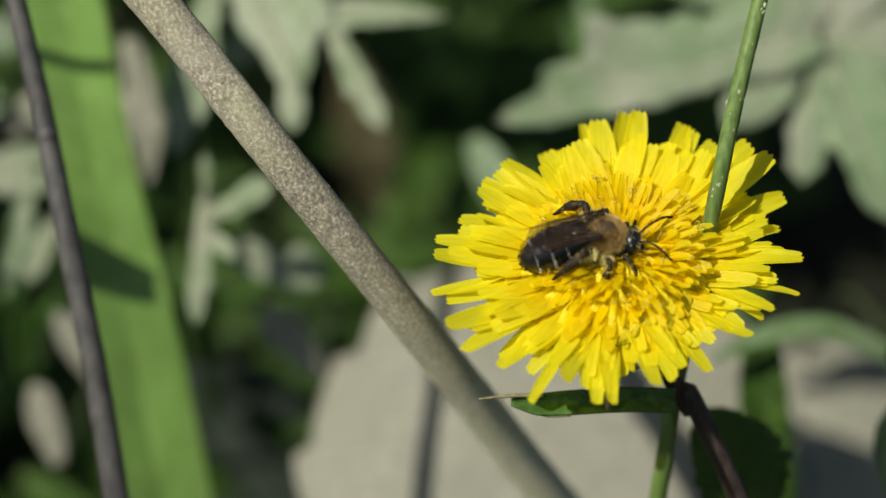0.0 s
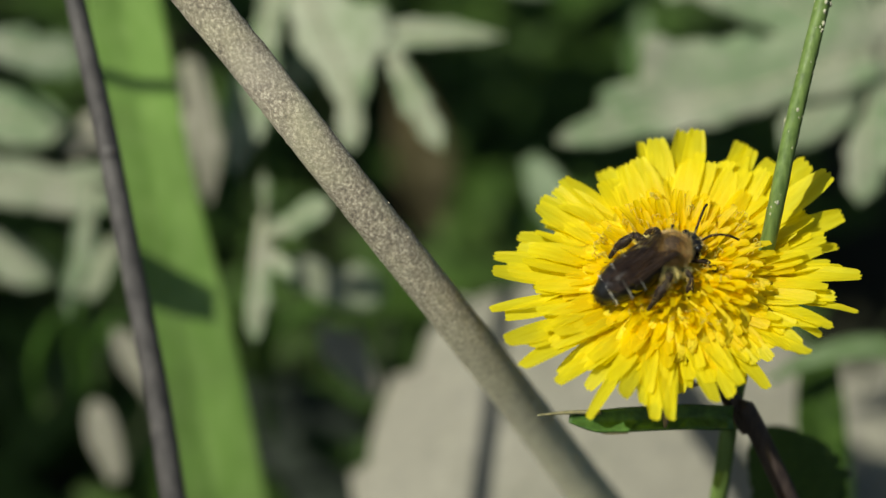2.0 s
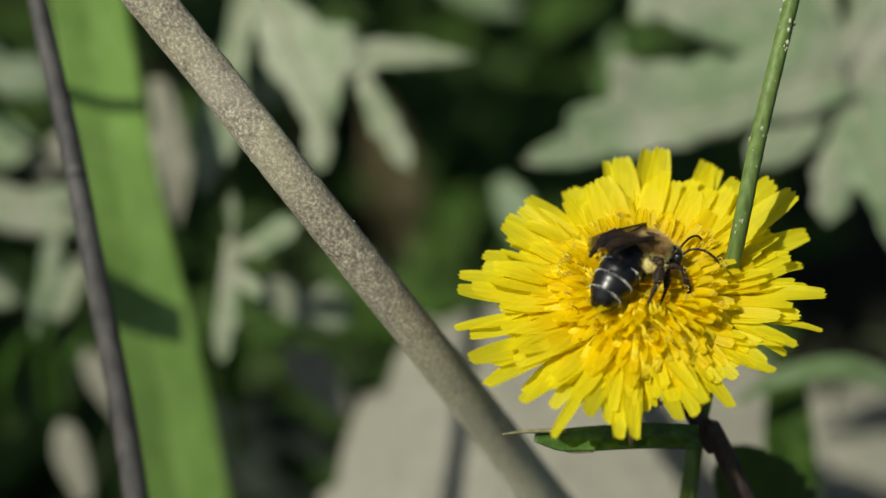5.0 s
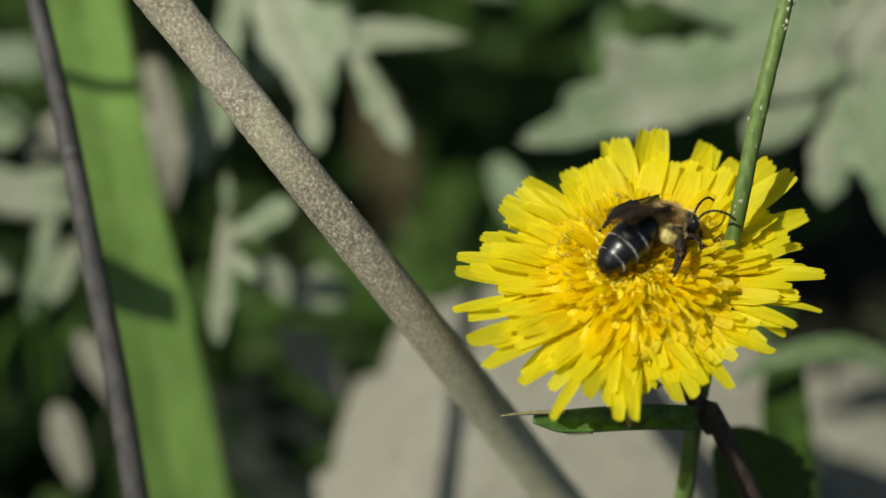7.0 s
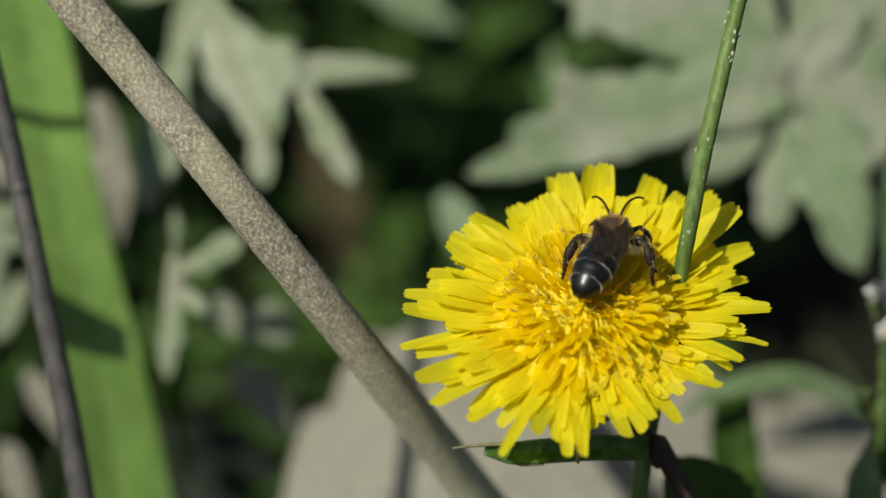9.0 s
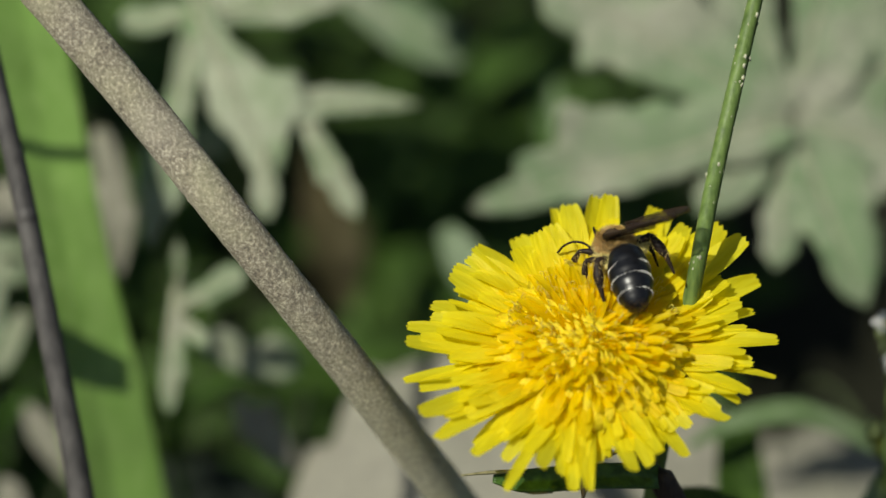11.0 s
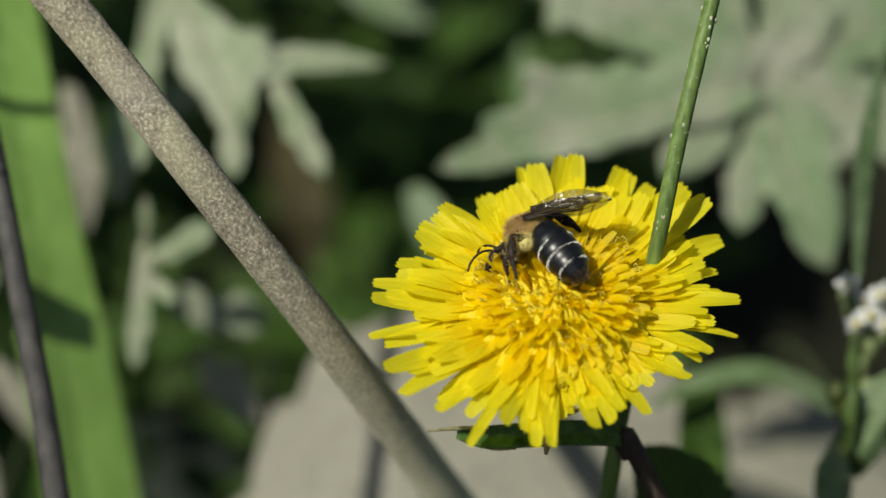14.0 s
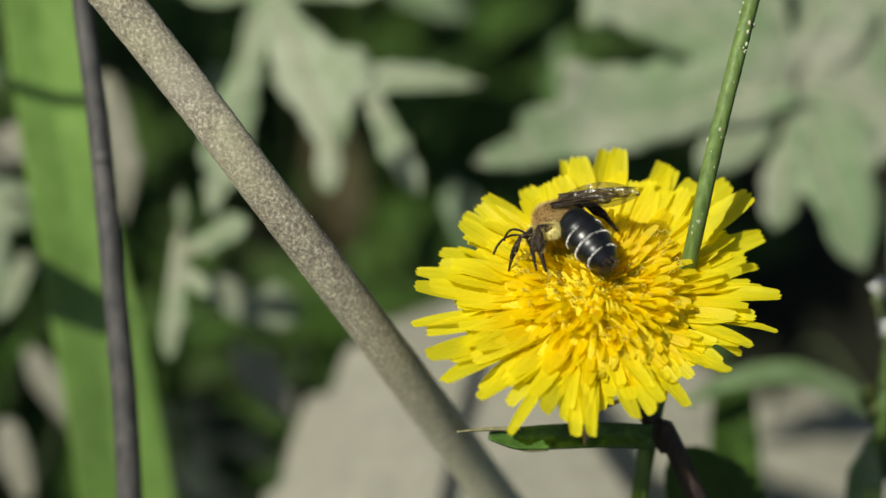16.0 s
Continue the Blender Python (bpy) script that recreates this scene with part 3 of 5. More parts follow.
def build_twig():
    pts = [(-0.0793, 0.0526, 0.1951), (-0.0742, 0.0392, 0.1758), (-0.0710, 0.0318, 0.1636), (-0.0677, 0.0228, 0.1490), (-0.0648, 0.0155, 0.1346), (-0.0626, 0.0086, 0.1194), (-0.0604, 0.0026, 0.0979)]
    pts = run_down(pts)
    foot = pts[-1]
    root = thing("grey_twig", "thin dark grey dry twig beside the grass blade", "twig", foot)
    off = Vector(foot)
    bm = bmesh.new()
    tube(bm, [Vector(p) - off for p in pts], [0.0011, 0.0013, 0.0014, 0.0015, 0.0016, 0.0017, 0.0018, 0.0019], 12, 90, 0.04)
    part("stem", bm, TWIG, root)
    for p, r in (((-0.0703, 0.0300, 0.1609), 0.00142), ((-0.0661, 0.0186, 0.1401), 0.00158)):
        bm = bmesh.new()
        ellipsoid(bm, Vector(p) - off, r, r, r * 1.3, None, 10, 7)
        part("node", bm, TWIG, root, "swollen joint")
    return root


def build_cut_grass():
    """A torn piece of grass leaf caught on the stem under the flower."""
    pts = [(0.0073, -0.0020, 0.1441), (0.0009, -0.0027, 0.1448), (-0.0058, -0.0033, 0.1448), (-0.0092, -0.0038, 0.1450), (-0.0122, -0.0040, 0.1455)]
    root = thing("torn_grass", "torn dark green grass piece caught under the flower head", "grass", pts[0])
    off = Vector(pts[0])
    bm = bmesh.new()
    ribbon(bm, [Vector(p) - off for p in pts], [0.0026, 0.0027, 0.0026, 0.0023, 0.0006], (0.1, -0.75, 0.66), 0.22, 8, 30)
    b = part("blade", bm, GRASS_CUT, root)
    b.modifiers.new("thick", "SOLIDIFY").thickness = 0.0003
    bm = bmesh.new()
    tip = [(-0.0085, -0.0036, 0.1462), (-0.0116, -0.0040, 0.1465), (-0.0139, -0.0045, 0.1467), (-0.0160, -0.0050, 0.1468)]
    tube(bm, [Vector(p) - off for p in tip], [0.00030, 0.00022, 0.00010], 6, 14)
    part("tip", bm, TIP_DRY, root, "dry curled tip")
    bm = bmesh.new()
    torn = [(-0.0052, -0.0043, 0.1438), (-0.0079, -0.0046, 0.1439), (-0.0099, -0.0044, 0.1446)]
    tube(bm, [Vector(p) - off for p in torn], [0.0002, 0.00018, 0.0001], 6, 10)
    part("torn_edge", bm, TIP_DRY, root, "pale frayed edge")
    return root


dead_plant = build_dry_stem()
build_stalk()
build_grass_blade()
twig = build_twig()
build_cut_grass()


# ---------------------------------------------------------------- leaves behind
def down(p, dx=0.0, dy=0.09):
    """A stalk from p down to the soil."""
    p = Vector(p)
    return [p, p + Vector((dx * 0.4, dy * 0.7, -p.z * 0.35)), Vector((p.x + dx, p.y + dy, -0.002))]


def profile(pairs, x):
    return float(np.interp(x, [p[0] for p in pairs], [p[1] for p in pairs]))


def shaped_lobe(bm, start, tip, right, left, facing, sag=0.05, seed=0, lift=0.0, jag=8, count=48):
    """A lobe of a leaf: its half widths to either side, in shares of its length, along the way from start to tip."""
    start, tip = Vector(start), Vector(tip)
    axis = tip - start
    length = axis.length
    up = Vector(facing)
    up = (up - axis * up.dot(axis) / length ** 2).normalized()
    side = axis.normalized().cross(up)
    across = 5
    rows = []
    for i in range(count + 1):
        s = i / count
        c = start + axis * s + up * (lift - sag * length * s * s)
        row = []
        for j in range(-across, across + 1):
            e = j / across
            w = profile(right if j > 0 else left, s) * length
            if abs(j) == across:
                w *= 1 + 0.16 * noise.noise((s * 9, seed, 3.1 if j > 0 else 7.7)) + 0.10 * (0.5 - (s * jag + 0.3 * (j > 0)) % 1.0)
            q = c + side * e * w
            # sunk midrib, side ribs that run forwards, and a soft ripple
            rib = 0.009 * length * math.cos((s - 0.35 * abs(e)) * 38)
            wave = 0.042 * length * noise.noise(q * 90 + Vector((seed, 0, 0)))
            row.append(bm.verts.new(q + up * ((0.20 * abs(e) - 0.16 * e * e) * w + (rib + wave) * abs(e))))
        rows.append(row)
    for a, b in zip(rows, rows[1:]):
        for j in range(2 * across):
            bm.faces.new((a[j], a[j + 1], b[j + 1], b[j]))


def shaped_leaf(name, label, lobes, material, petiole, facing=(0.05, -0.78, 0.62), vein=0.0005, sag=0.05, rib=None):
    """A leaf of shaped lobes (start, tip, right, left), with a midrib to each and a stalk that runs down to the soil."""
    off = Vector(petiole[-1])
    root = thing(name, label, "leaf", petiole[-1], "leaves behind the flower")
    up = Vector(facing).normalized()
    bm = bmesh.new()
    for i, (a, b, right, left) in enumerate(lobes):
        shaped_lobe(bm, Vector(a) - off, Vector(b) - off, right, left, facing, sag, i * 3 + len(label), -0.0002 * i)
    blade = part("blade", bm, material, root)
    mod = blade.modifiers.new("thick", "SOLIDIFY")
    mod.thickness, mod.offset = 0.0002, -1
    for i, (a, b, right, left) in enumerate(lobes):
        a, b = Vector(a) - off, Vector(b) - off
        ax = b - a
        u2 = (up - ax * up.dot(ax) / ax.length ** 2).normalized()
        pts = [a + ax * s - u2 * (sag * ax.length * s * s - 0.0001 + 0.0002 * i) for s in (0, 0.3, 0.6, 0.9)]
        bm = bmesh.new()
        tube(bm, pts, [vein, vein * 0.3], 6, 10)
        part("midrib", bm, rib or VEIN, root)
    bm = bmesh.new()
    tube(bm, [Vector(p) - off for p in petiole], [0.0007, 0.0006], 8, 16)
    part("petiole", bm, PETIOLE, root)
    return root


FINGER = [(0, 0.06), (0.3, 0.13), (0.6, 0.17), (0.8, 0.13), (0.93, 0.07), (1, 0)]
BLUNT = [(0, 0.10), (0.3, 0.17), (0.6, 0.22), (0.85, 0.19), (0.95, 0.12), (1, 0.02)]
TOOTHED = [(0, 0.10), (0.3, 0.20), (0.5, 0.27), (0.54, 0.20), (0.74, 0.21), (0.78, 0.13), (0.9, 0.10), (1, 0)]

# the big grey-green leaf beside the flower
C = (0.0396, 0.0965, 0.1392)
shaped_leaf("mugwort_leaf", "large dusty grey-green lobed leaf with toothed lobes", [
    (C, (-0.0116, 0.0855, 0.1294), [(0, 0.08), (0.12, 0.14), (0.36, 0.15), (0.5, 0.17), (0.60, 0.22), (0.68, 0.235), (0.70, 0.10), (0.80, 0.125), (0.835, 0.115), (0.85, 0.05), (0.96, 0.03), (1, 0)],
     [(0, 0.06), (0.12, 0.10), (0.32, 0.075), (0.42, 0.082), (0.6, 0.077), (0.85, 0.05), (0.95, 0.03), (1, 0)]),
    (C, (-0.0033, 0.1105, 0.1602), [(0, 0.06), (0.1, 0.12), (0.3, 0.16), (0.5, 0.24), (0.53, 0.15), (0.75, 0.20), (0.78, 0.13), (0.9, 0.11), (1, 0)],
     [(0, 0.05), (0.15, 0.10), (0.35, 0.11), (0.55, 0.15), (0.68, 0.20), (0.71, 0.12), (0.85, 0.13), (0.88, 0.07), (1, 0)]),
    (C, (0.0291, 0.1184, 0.1676), [(0, 0.03), (0.3, 0.06), (0.6, 0.11), (0.8, 0.12), (1, 0)], [(0, 0.12), (0.15, 0.20), (0.3, 0.21), (0.42, 0.26), (0.46, 0.17), (0.7, 0.18), (1, 0)]),
    (C, (0.0533, 0.1257, 0.1748), [(0, 0.12), (0.15, 0.20), (0.3, 0.22), (0.5, 0.29), (0.53, 0.20), (0.74, 0.21), (0.77, 0.13), (0.9, 0.10), (1, 0)], [(0, 0.03), (0.25, 0.05), (0.45, 0.11), (0.7, 0.16), (0.73, 0.10), (0.9, 0.08), (1, 0)]),
    (C, (0.0753, 0.1097, 0.1529), [(0, 0.12), (0.3, 0.13), (0.6, 0.17), (0.85, 0.10), (1, 0)], TOOTHED),
    (C, (0.0744, 0.0927, 0.1317), TOOTHED, [(0, 0.14), (0.15, 0.20), (0.3, 0.17), (0.6, 0.17), (0.85, 0.1), (1, 0)]),
    (C, (0.0517, 0.0784, 0.1154), [(0, 0.08), (0.3, 0.14), (0.55, 0.17), (0.59, 0.12), (0.8, 0.13), (0.93, 0.08), (1, 0)], [(0, 0.12), (0.2, 0.24), (0.5, 0.32), (0.54, 0.22), (0.8, 0.17), (1, 0)]),
    (C, (0.0368, 0.0815, 0.1205), [(0, 0.0), (0.35, 0.02), (0.5, 0.08), (0.7, 0.14), (0.74, 0.10), (0.9, 0.10), (1, 0)], [(0, 0.10), (0.4, 0.20), (0.7, 0.22), (0.74, 0.16), (0.9, 0.12), (1, 0)]),
    (C, (0.0246, 0.0865, 0.1278), [(0, 0.26), (0.4, 0.34), (0.7, 0.20), (0.9, 0.12), (1, 0)], [(0, 0.06), (0.3, 0.14), (0.55, 0.24), (0.8, 0.18), (1, 0)]),
], DUSTY_PINK, down(C), sag=0.02)
shaped_leaf("mugwort_leaf", "dim green lobed leaf further back", [((-0.0355, 0.1783, 0.1265), (-0.0108, 0.1603, 0.1177), FINGER, BLUNT)], SAGE, down((-0.0355, 0.1783, 0.1265)))

# the finely cut leaf behind the dry stem
C = (-0.0547, 0.1037, 0.1549)
leaf_left = shaped_leaf("cut_leaf", "dusty pale green deeply cut leaf hanging in the sun", [
    (C, (-0.0424, 0.0883, 0.1328), [(0, 0.08), (0.2, 0.10), (0.45, 0.15), (0.58, 0.17), (0.7, 0.11), (0.85, 0.10), (1, 0.02)], [(0, 0.08), (0.2, 0.10), (0.42, 0.20), (0.55, 0.36), (0.68, 0.36), (0.78, 0.20), (0.92, 0.08), (1, 0)]),
    ((-0.0373, 0.0935, 0.1402), (-0.0296, 0.0850, 0.1281), [(0, 0.08), (0.3, 0.12), (0.55, 0.16), (0.6, 0.10), (0.8, 0.12), (0.92, 0.07), (1, 0)], [(0, 0.08), (0.4, 0.11), (0.5, 0.15), (0.55, 0.10), (0.8, 0.12), (0.92, 0.07), (1, 0)]),
    ((-0.0442, 0.0911, 0.1369), (-0.0435, 0.0850, 0.1280), BLUNT, FINGER), ((-0.0434, 0.0956, 0.1434), (-0.0196, 0.0953, 0.1429), [(0, 0.14), (0.25, 0.15), (0.4, 0.09), (0.8, 0.05), (1, 0)], [(0, 0.06), (0.3, 0.09), (0.6, 0.10), (0.8, 0.06), (1, 0)]),
    (C, (-0.0625, 0.0825, 0.1244), [(0, 0.05), (0.35, 0.05), (0.55, 0.10), (0.75, 0.12), (0.82, 0.07), (0.95, 0.04), (1, 0)], [(0, 0.05), (0.35, 0.06), (0.6, 0.09), (0.8, 0.09), (0.87, 0.04), (1, 0)]),
    (C, (-0.0305, 0.1047, 0.1564), [(0, 0.08), (0.3, 0.10), (0.6, 0.13), (1, 0)], [(0, 0.05), (0.2, 0.07), (0.33, 0.17), (0.45, 0.10), (0.7, 0.10), (0.9, 0.07), (1, 0)]),
    (C, (-0.0676, 0.1026, 0.1533), [(0, 0.10), (0.4, 0.20), (0.5, 0.14), (0.8, 0.22), (1, 0.05)], FINGER),
    (C, (-0.0571, 0.1117, 0.1664), FINGER, FINGER), (C, (-0.0427, 0.1113, 0.1658), FINGER, BLUNT),
], DUSTY, down(C), (0, -0.82, 0.57), 0.0006)
shaped_leaf("cut_leaf", "dim dusty leaf lobe behind the dry stem", [((-0.0573, 0.1132, 0.1236), (-0.0511, 0.1162, 0.1291), [(0, 0.1), (0.5, 0.42), (0.8, 0.35), (1, 0.05)], [(0, 0.1), (0.5, 0.4), (0.8, 0.3), (1, 0.05)])],
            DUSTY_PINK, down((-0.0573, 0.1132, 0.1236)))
shaped_leaf("cut_leaf", "small dusty leaf with lobes hanging beside the grass", [
    ((-0.0573, 0.0720, 0.1194), (-0.0468, 0.0716, 0.1268), [(0, 0.05), (0.3, 0.10), (0.45, 0.18), (0.5, 0.13), (0.8, 0.17), (0.9, 0.14), (1, 0.03)], [(0, 0.06), (0.35, 0.14), (0.45, 0.10), (0.75, 0.17), (0.9, 0.14), (1, 0.03)]),
    ((-0.0574, 0.0738, 0.1224), (-0.0581, 0.0607, 0.1084), [(0, 0.03), (0.4, 0.06), (0.75, 0.085), (0.95, 0.05), (1, 0)], [(0, 0.03), (0.3, 0.07), (0.5, 0.10), (0.7, 0.12), (0.76, 0.07), (0.95, 0.05), (1, 0)]),
    ((-0.0577, 0.0718, 0.1190), (-0.0522, 0.0660, 0.1170), FINGER, [(0, 0.05), (0.5, 0.15), (0.8, 0.16), (1, 0)]), ((-0.0568, 0.0720, 0.1194), (-0.0566, 0.0740, 0.1304), [(0, 0.03), (0.5, 0.05), (0.8, 0.08), (1, 0)], [(0, 0.03), (0.5, 0.05), (0.8, 0.09), (1, 0)]),
], DUSTY_PINK, down((-0.0574, 0.0738, 0.1224)))
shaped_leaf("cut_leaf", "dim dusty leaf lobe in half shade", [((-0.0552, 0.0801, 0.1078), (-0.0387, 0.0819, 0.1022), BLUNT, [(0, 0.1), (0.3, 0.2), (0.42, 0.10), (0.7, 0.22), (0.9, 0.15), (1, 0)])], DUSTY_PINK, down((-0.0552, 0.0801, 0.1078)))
shaped_leaf("cut_leaf", "dusty pinkish leaf edge in half shade over the broad leaf", [
    ((-0.0412, 0.0806, 0.0819), (-0.0509, 0.0856, 0.0933), TOOTHED, FINGER), ((-0.0436, 0.0832, 0.0859), (-0.0444, 0.0853, 0.0926), FINGER, BLUNT),
], GREY_LEAF, down((-0.0412, 0.0806, 0.0819)))
shaped_leaf("dry_leaf", "pale withered leaf piece low in the shade", [((-0.0850, 0.0720, 0.0701), (-0.0890, 0.0778, 0.0825), BLUNT, FINGER), ((-0.0774, 0.0814, 0.0786), (-0.0851, 0.0863, 0.0916), FINGER, FINGER)], GREY_LEAF, down((-0.0850, 0.0720, 0.0701)))
lobed_leaf("cut_leaf", "pale pinkish dusty leaf lobe beside the grass", [
    ((-0.0729, 0.1112, 0.1298), (-0.0699, 0.0982, 0.1088), 0.0062, 2),
], GREY_LEAF, down((-0.0729, 0.1112, 0.1298)), depth=0.2)
shaped_leaf("cut_leaf", "dusty leaf hanging behind the broad grass blade", [
    ((-0.1103, 0.0962, 0.1155), (-0.0818, 0.0956, 0.1133), [(0, 0.16), (0.4, 0.15), (0.7, 0.17), (0.9, 0.12), (1, 0.03)], [(0, 0.12), (0.35, 0.14), (0.55, 0.10), (0.8, 0.14), (1, 0.03)]),
    ((-0.1104, 0.1063, 0.1232), (-0.0934, 0.1050, 0.1205), [(0, 0.25), (0.5, 0.32), (0.8, 0.26), (1, 0.04)], [(0, 0.2), (0.5, 0.27), (0.8, 0.2), (1, 0.03)]),
    ((-0.0844, 0.0910, 0.1066), (-0.0905, 0.0852, 0.0985), BLUNT, BLUNT), ((-0.1065, 0.0910, 0.1076), (-0.0957, 0.0867, 0.1009), [(0, 0.2), (0.5, 0.34), (0.8, 0.25), (1, 0.02)], BLUNT),
], DUSTY_PINK, down((-0.1103, 0.0962, 0.1155)))
shaped_leaf("cut_leaf", "pinkish grey leaf lobe in half shade behind the twig", [((-0.0950, 0.1060, 0.1150), (-0.0849, 0.1101, 0.1205), [(0, 0.15), (0.5, 0.32), (0.8, 0.25), (1, 0.03)], BLUNT)], GREY_LEAF, down((-0.0950, 0.1060, 0.1150)))
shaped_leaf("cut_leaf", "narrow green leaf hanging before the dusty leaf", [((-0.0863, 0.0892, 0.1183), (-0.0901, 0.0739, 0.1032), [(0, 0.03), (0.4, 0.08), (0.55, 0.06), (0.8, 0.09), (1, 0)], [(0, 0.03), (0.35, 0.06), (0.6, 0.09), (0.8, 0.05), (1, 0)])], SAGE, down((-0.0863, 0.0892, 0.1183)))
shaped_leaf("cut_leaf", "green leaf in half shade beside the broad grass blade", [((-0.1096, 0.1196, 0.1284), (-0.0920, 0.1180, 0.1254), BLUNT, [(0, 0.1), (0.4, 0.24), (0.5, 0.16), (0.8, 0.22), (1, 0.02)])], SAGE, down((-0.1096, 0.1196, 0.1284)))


def broad_leaf(name, label, centre, radius, facing, material, teeth=15, depth=0.08, dome=0.12, seed=1, stretch=1.0):
    """A broad round leaf with a toothed edge."""
    foot = (centre[0], centre[1] + 0.02, 0.0)
    root = thing(name, label, "leaf", foot, "leaves behind the flower")
    off = Vector(foot)
    up = Vector(facing).normalized()
    side = up.cross(Vector((0, 0, 1))).normalized()
    top = side.cross(up) * -1
    bm = bmesh.new()
    c = Vector(centre) - off
    turns, rings = 120, 10
    mid = bm.verts.new(c)
    last = None
    for r in range(1, rings + 1):
        row = []
        for i in range(turns):
            a = 2 * math.pi * i / turns
            saw = (i / turns * teeth * 1.0 + 0.2) % 1
            rr = radius * r / rings * (1 + 0.12 * noise.noise((math.cos(a) * 2, math.sin(a) * 2, seed)) + (depth * (0.5 - saw) if r == rings else 0))
            p = c + side * math.cos(a) * rr * stretch + top * math.sin(a) * rr
            p += up * (-dome * radius * (r / rings) ** 2 + 0.006 * radius * math.cos(a * 7) * r / rings + 0.012 * radius * noise.noise(p * 60))
            row.append(bm.verts.new(p))
        for i in range(turns):
            if last:
                bm.faces.new((last[i], row[i], row[(i + 1) % turns], last[(i + 1) % turns]))
            else:
                bm.faces.new((mid, row[i], row[(i + 1) % turns]))
        last = row
    b = part("blade", bm, material, root)
    b.modifiers.new("thick", "SOLIDIFY").thickness = 0.0003
    bm = bmesh.new()
    tube(bm, [c - up * 0.0005, c * 0.5 + Vector((0, 0.004, 0)), Vector((0, 0, -0.002))], [0.0012, 0.0014], 8, 12)
    part("petiole", bm, PETIOLE, root)
    return root


broad_leaf("broad_leaf", "large pale dusty leaf with a toothed edge near the ground", (-0.0020, 0.0605, 0.0813), 0.0400, (0.0, -0.5, 0.87), GREY_LEAF, 14, 0.07, stretch=1.04)
broad_leaf("broad_leaf", "pale dusty leaf in the sun near the ground", (0.0664, 0.1262, 0.0264), 0.027, (0.1, -0.5, 0.87), GREY_LEAF, 11, 0.10, seed=4)

def strap_leaf(name, label, points, widths, material, facing, fold=0.12):
    """A narrow leaf along a curve, with a midrib, on a stalk down to the soil."""
    p = Vector(points[-1])
    end = [p, p + Vector((0, 0.06, -p.z * 0.3)), Vector((p.x, p.y + 0.10, -0.002))]
    foot = tuple(end[-1])
    root = thing(name, label, "leaf", foot, "leaves behind the flower")
    off = Vector(foot)
    bm = bmesh.new()
    ribbon(bm, [Vector(p) - off for p in points], widths, facing, fold, 8, 40)
    part("blade", bm, material, root).modifiers.new("thick", "SOLIDIFY").thickness = 0.0002
    bm = bmesh.new()
    tube(bm, [Vector(p) - off for p in points], [0.0002, 0.0003, 0.0004], 6, 40)
    part("midrib", bm, material, root)
    bm = bmesh.new()
    tube(bm, [q - off for q in end], 0.0006, 6, 12)
    part("petiole", bm, PETIOLE, root)
    return root


strap_leaf("narrow_leaf", "narrow arching grey-green leaf", [(0.0202, 0.0536, 0.1064), (0.0276, 0.0581, 0.1075), (0.0357, 0.0606, 0.1075), (0.0429, 0.0615, 0.1051), (0.0534, 0.0612, 0.0989)], [0.0007, 0.0025, 0.0035, 0.0040, 0.0036, 0.0025], ARCH_LEAF, (0, -0.5, 0.85))
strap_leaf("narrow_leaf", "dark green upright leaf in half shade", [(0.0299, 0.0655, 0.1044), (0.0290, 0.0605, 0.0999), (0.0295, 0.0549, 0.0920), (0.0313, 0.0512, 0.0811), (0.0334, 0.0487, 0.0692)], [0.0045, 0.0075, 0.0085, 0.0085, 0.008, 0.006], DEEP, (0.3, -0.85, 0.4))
shaped_leaf("round_leaf", "dark green rounded leaf in shade below the flower", [
    ((0.0205, 0.0080, 0.1150), (0.0130, 0.0128, 0.1303), [(0, 0.20), (0.3, 0.42), (0.6, 0.44), (0.85, 0.26), (0.95, 0.14), (1, 0.02)], [(0, 0.2), (0.3, 0.28), (0.6, 0.26), (0.85, 0.15), (1, 0.02)]),
], ROUND_LEAF, down((0.0205, 0.0080, 0.1150)), rib=ROUND_LEAF)


# stands for a shaded patch; its darkness is painted, not cast
broad_leaf("broad_leaf", "smooth leaf near the ground with deep shade put into its colour", (-0.0640, 0.1225, 0.0296), 0.020, (0.2, -0.6, 0.77), PAINTED_SHADE, 9, 0.05, seed=7)
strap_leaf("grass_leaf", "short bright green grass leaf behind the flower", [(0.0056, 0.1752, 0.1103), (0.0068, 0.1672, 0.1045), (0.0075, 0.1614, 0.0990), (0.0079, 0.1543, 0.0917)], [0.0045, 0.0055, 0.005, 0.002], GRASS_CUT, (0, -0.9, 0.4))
strap_leaf("narrow_leaf", "small pale bluish leaf in shade behind the flower", [(-0.0153, 0.1081, 0.1121), (-0.0130, 0.1032, 0.1107), (-0.0111, 0.0994, 0.1080), (-0.0092, 0.0955, 0.1026)], [0.0025, 0.0060, 0.0065, 0.002], SAGE, (0, -0.8, 0.55))
strap_leaf("dry_leaf", "brown withered leaf hanging in the shade", [(-0.0419, 0.2075, 0.0728), (-0.0382, 0.1997, 0.0616), (-0.0363, 0.1932, 0.0524), (-0.0351, 0.1875, 0.0442)], [0.004, 0.012, 0.013, 0.004], DRY_LEAF, (0, -0.8, 0.55))


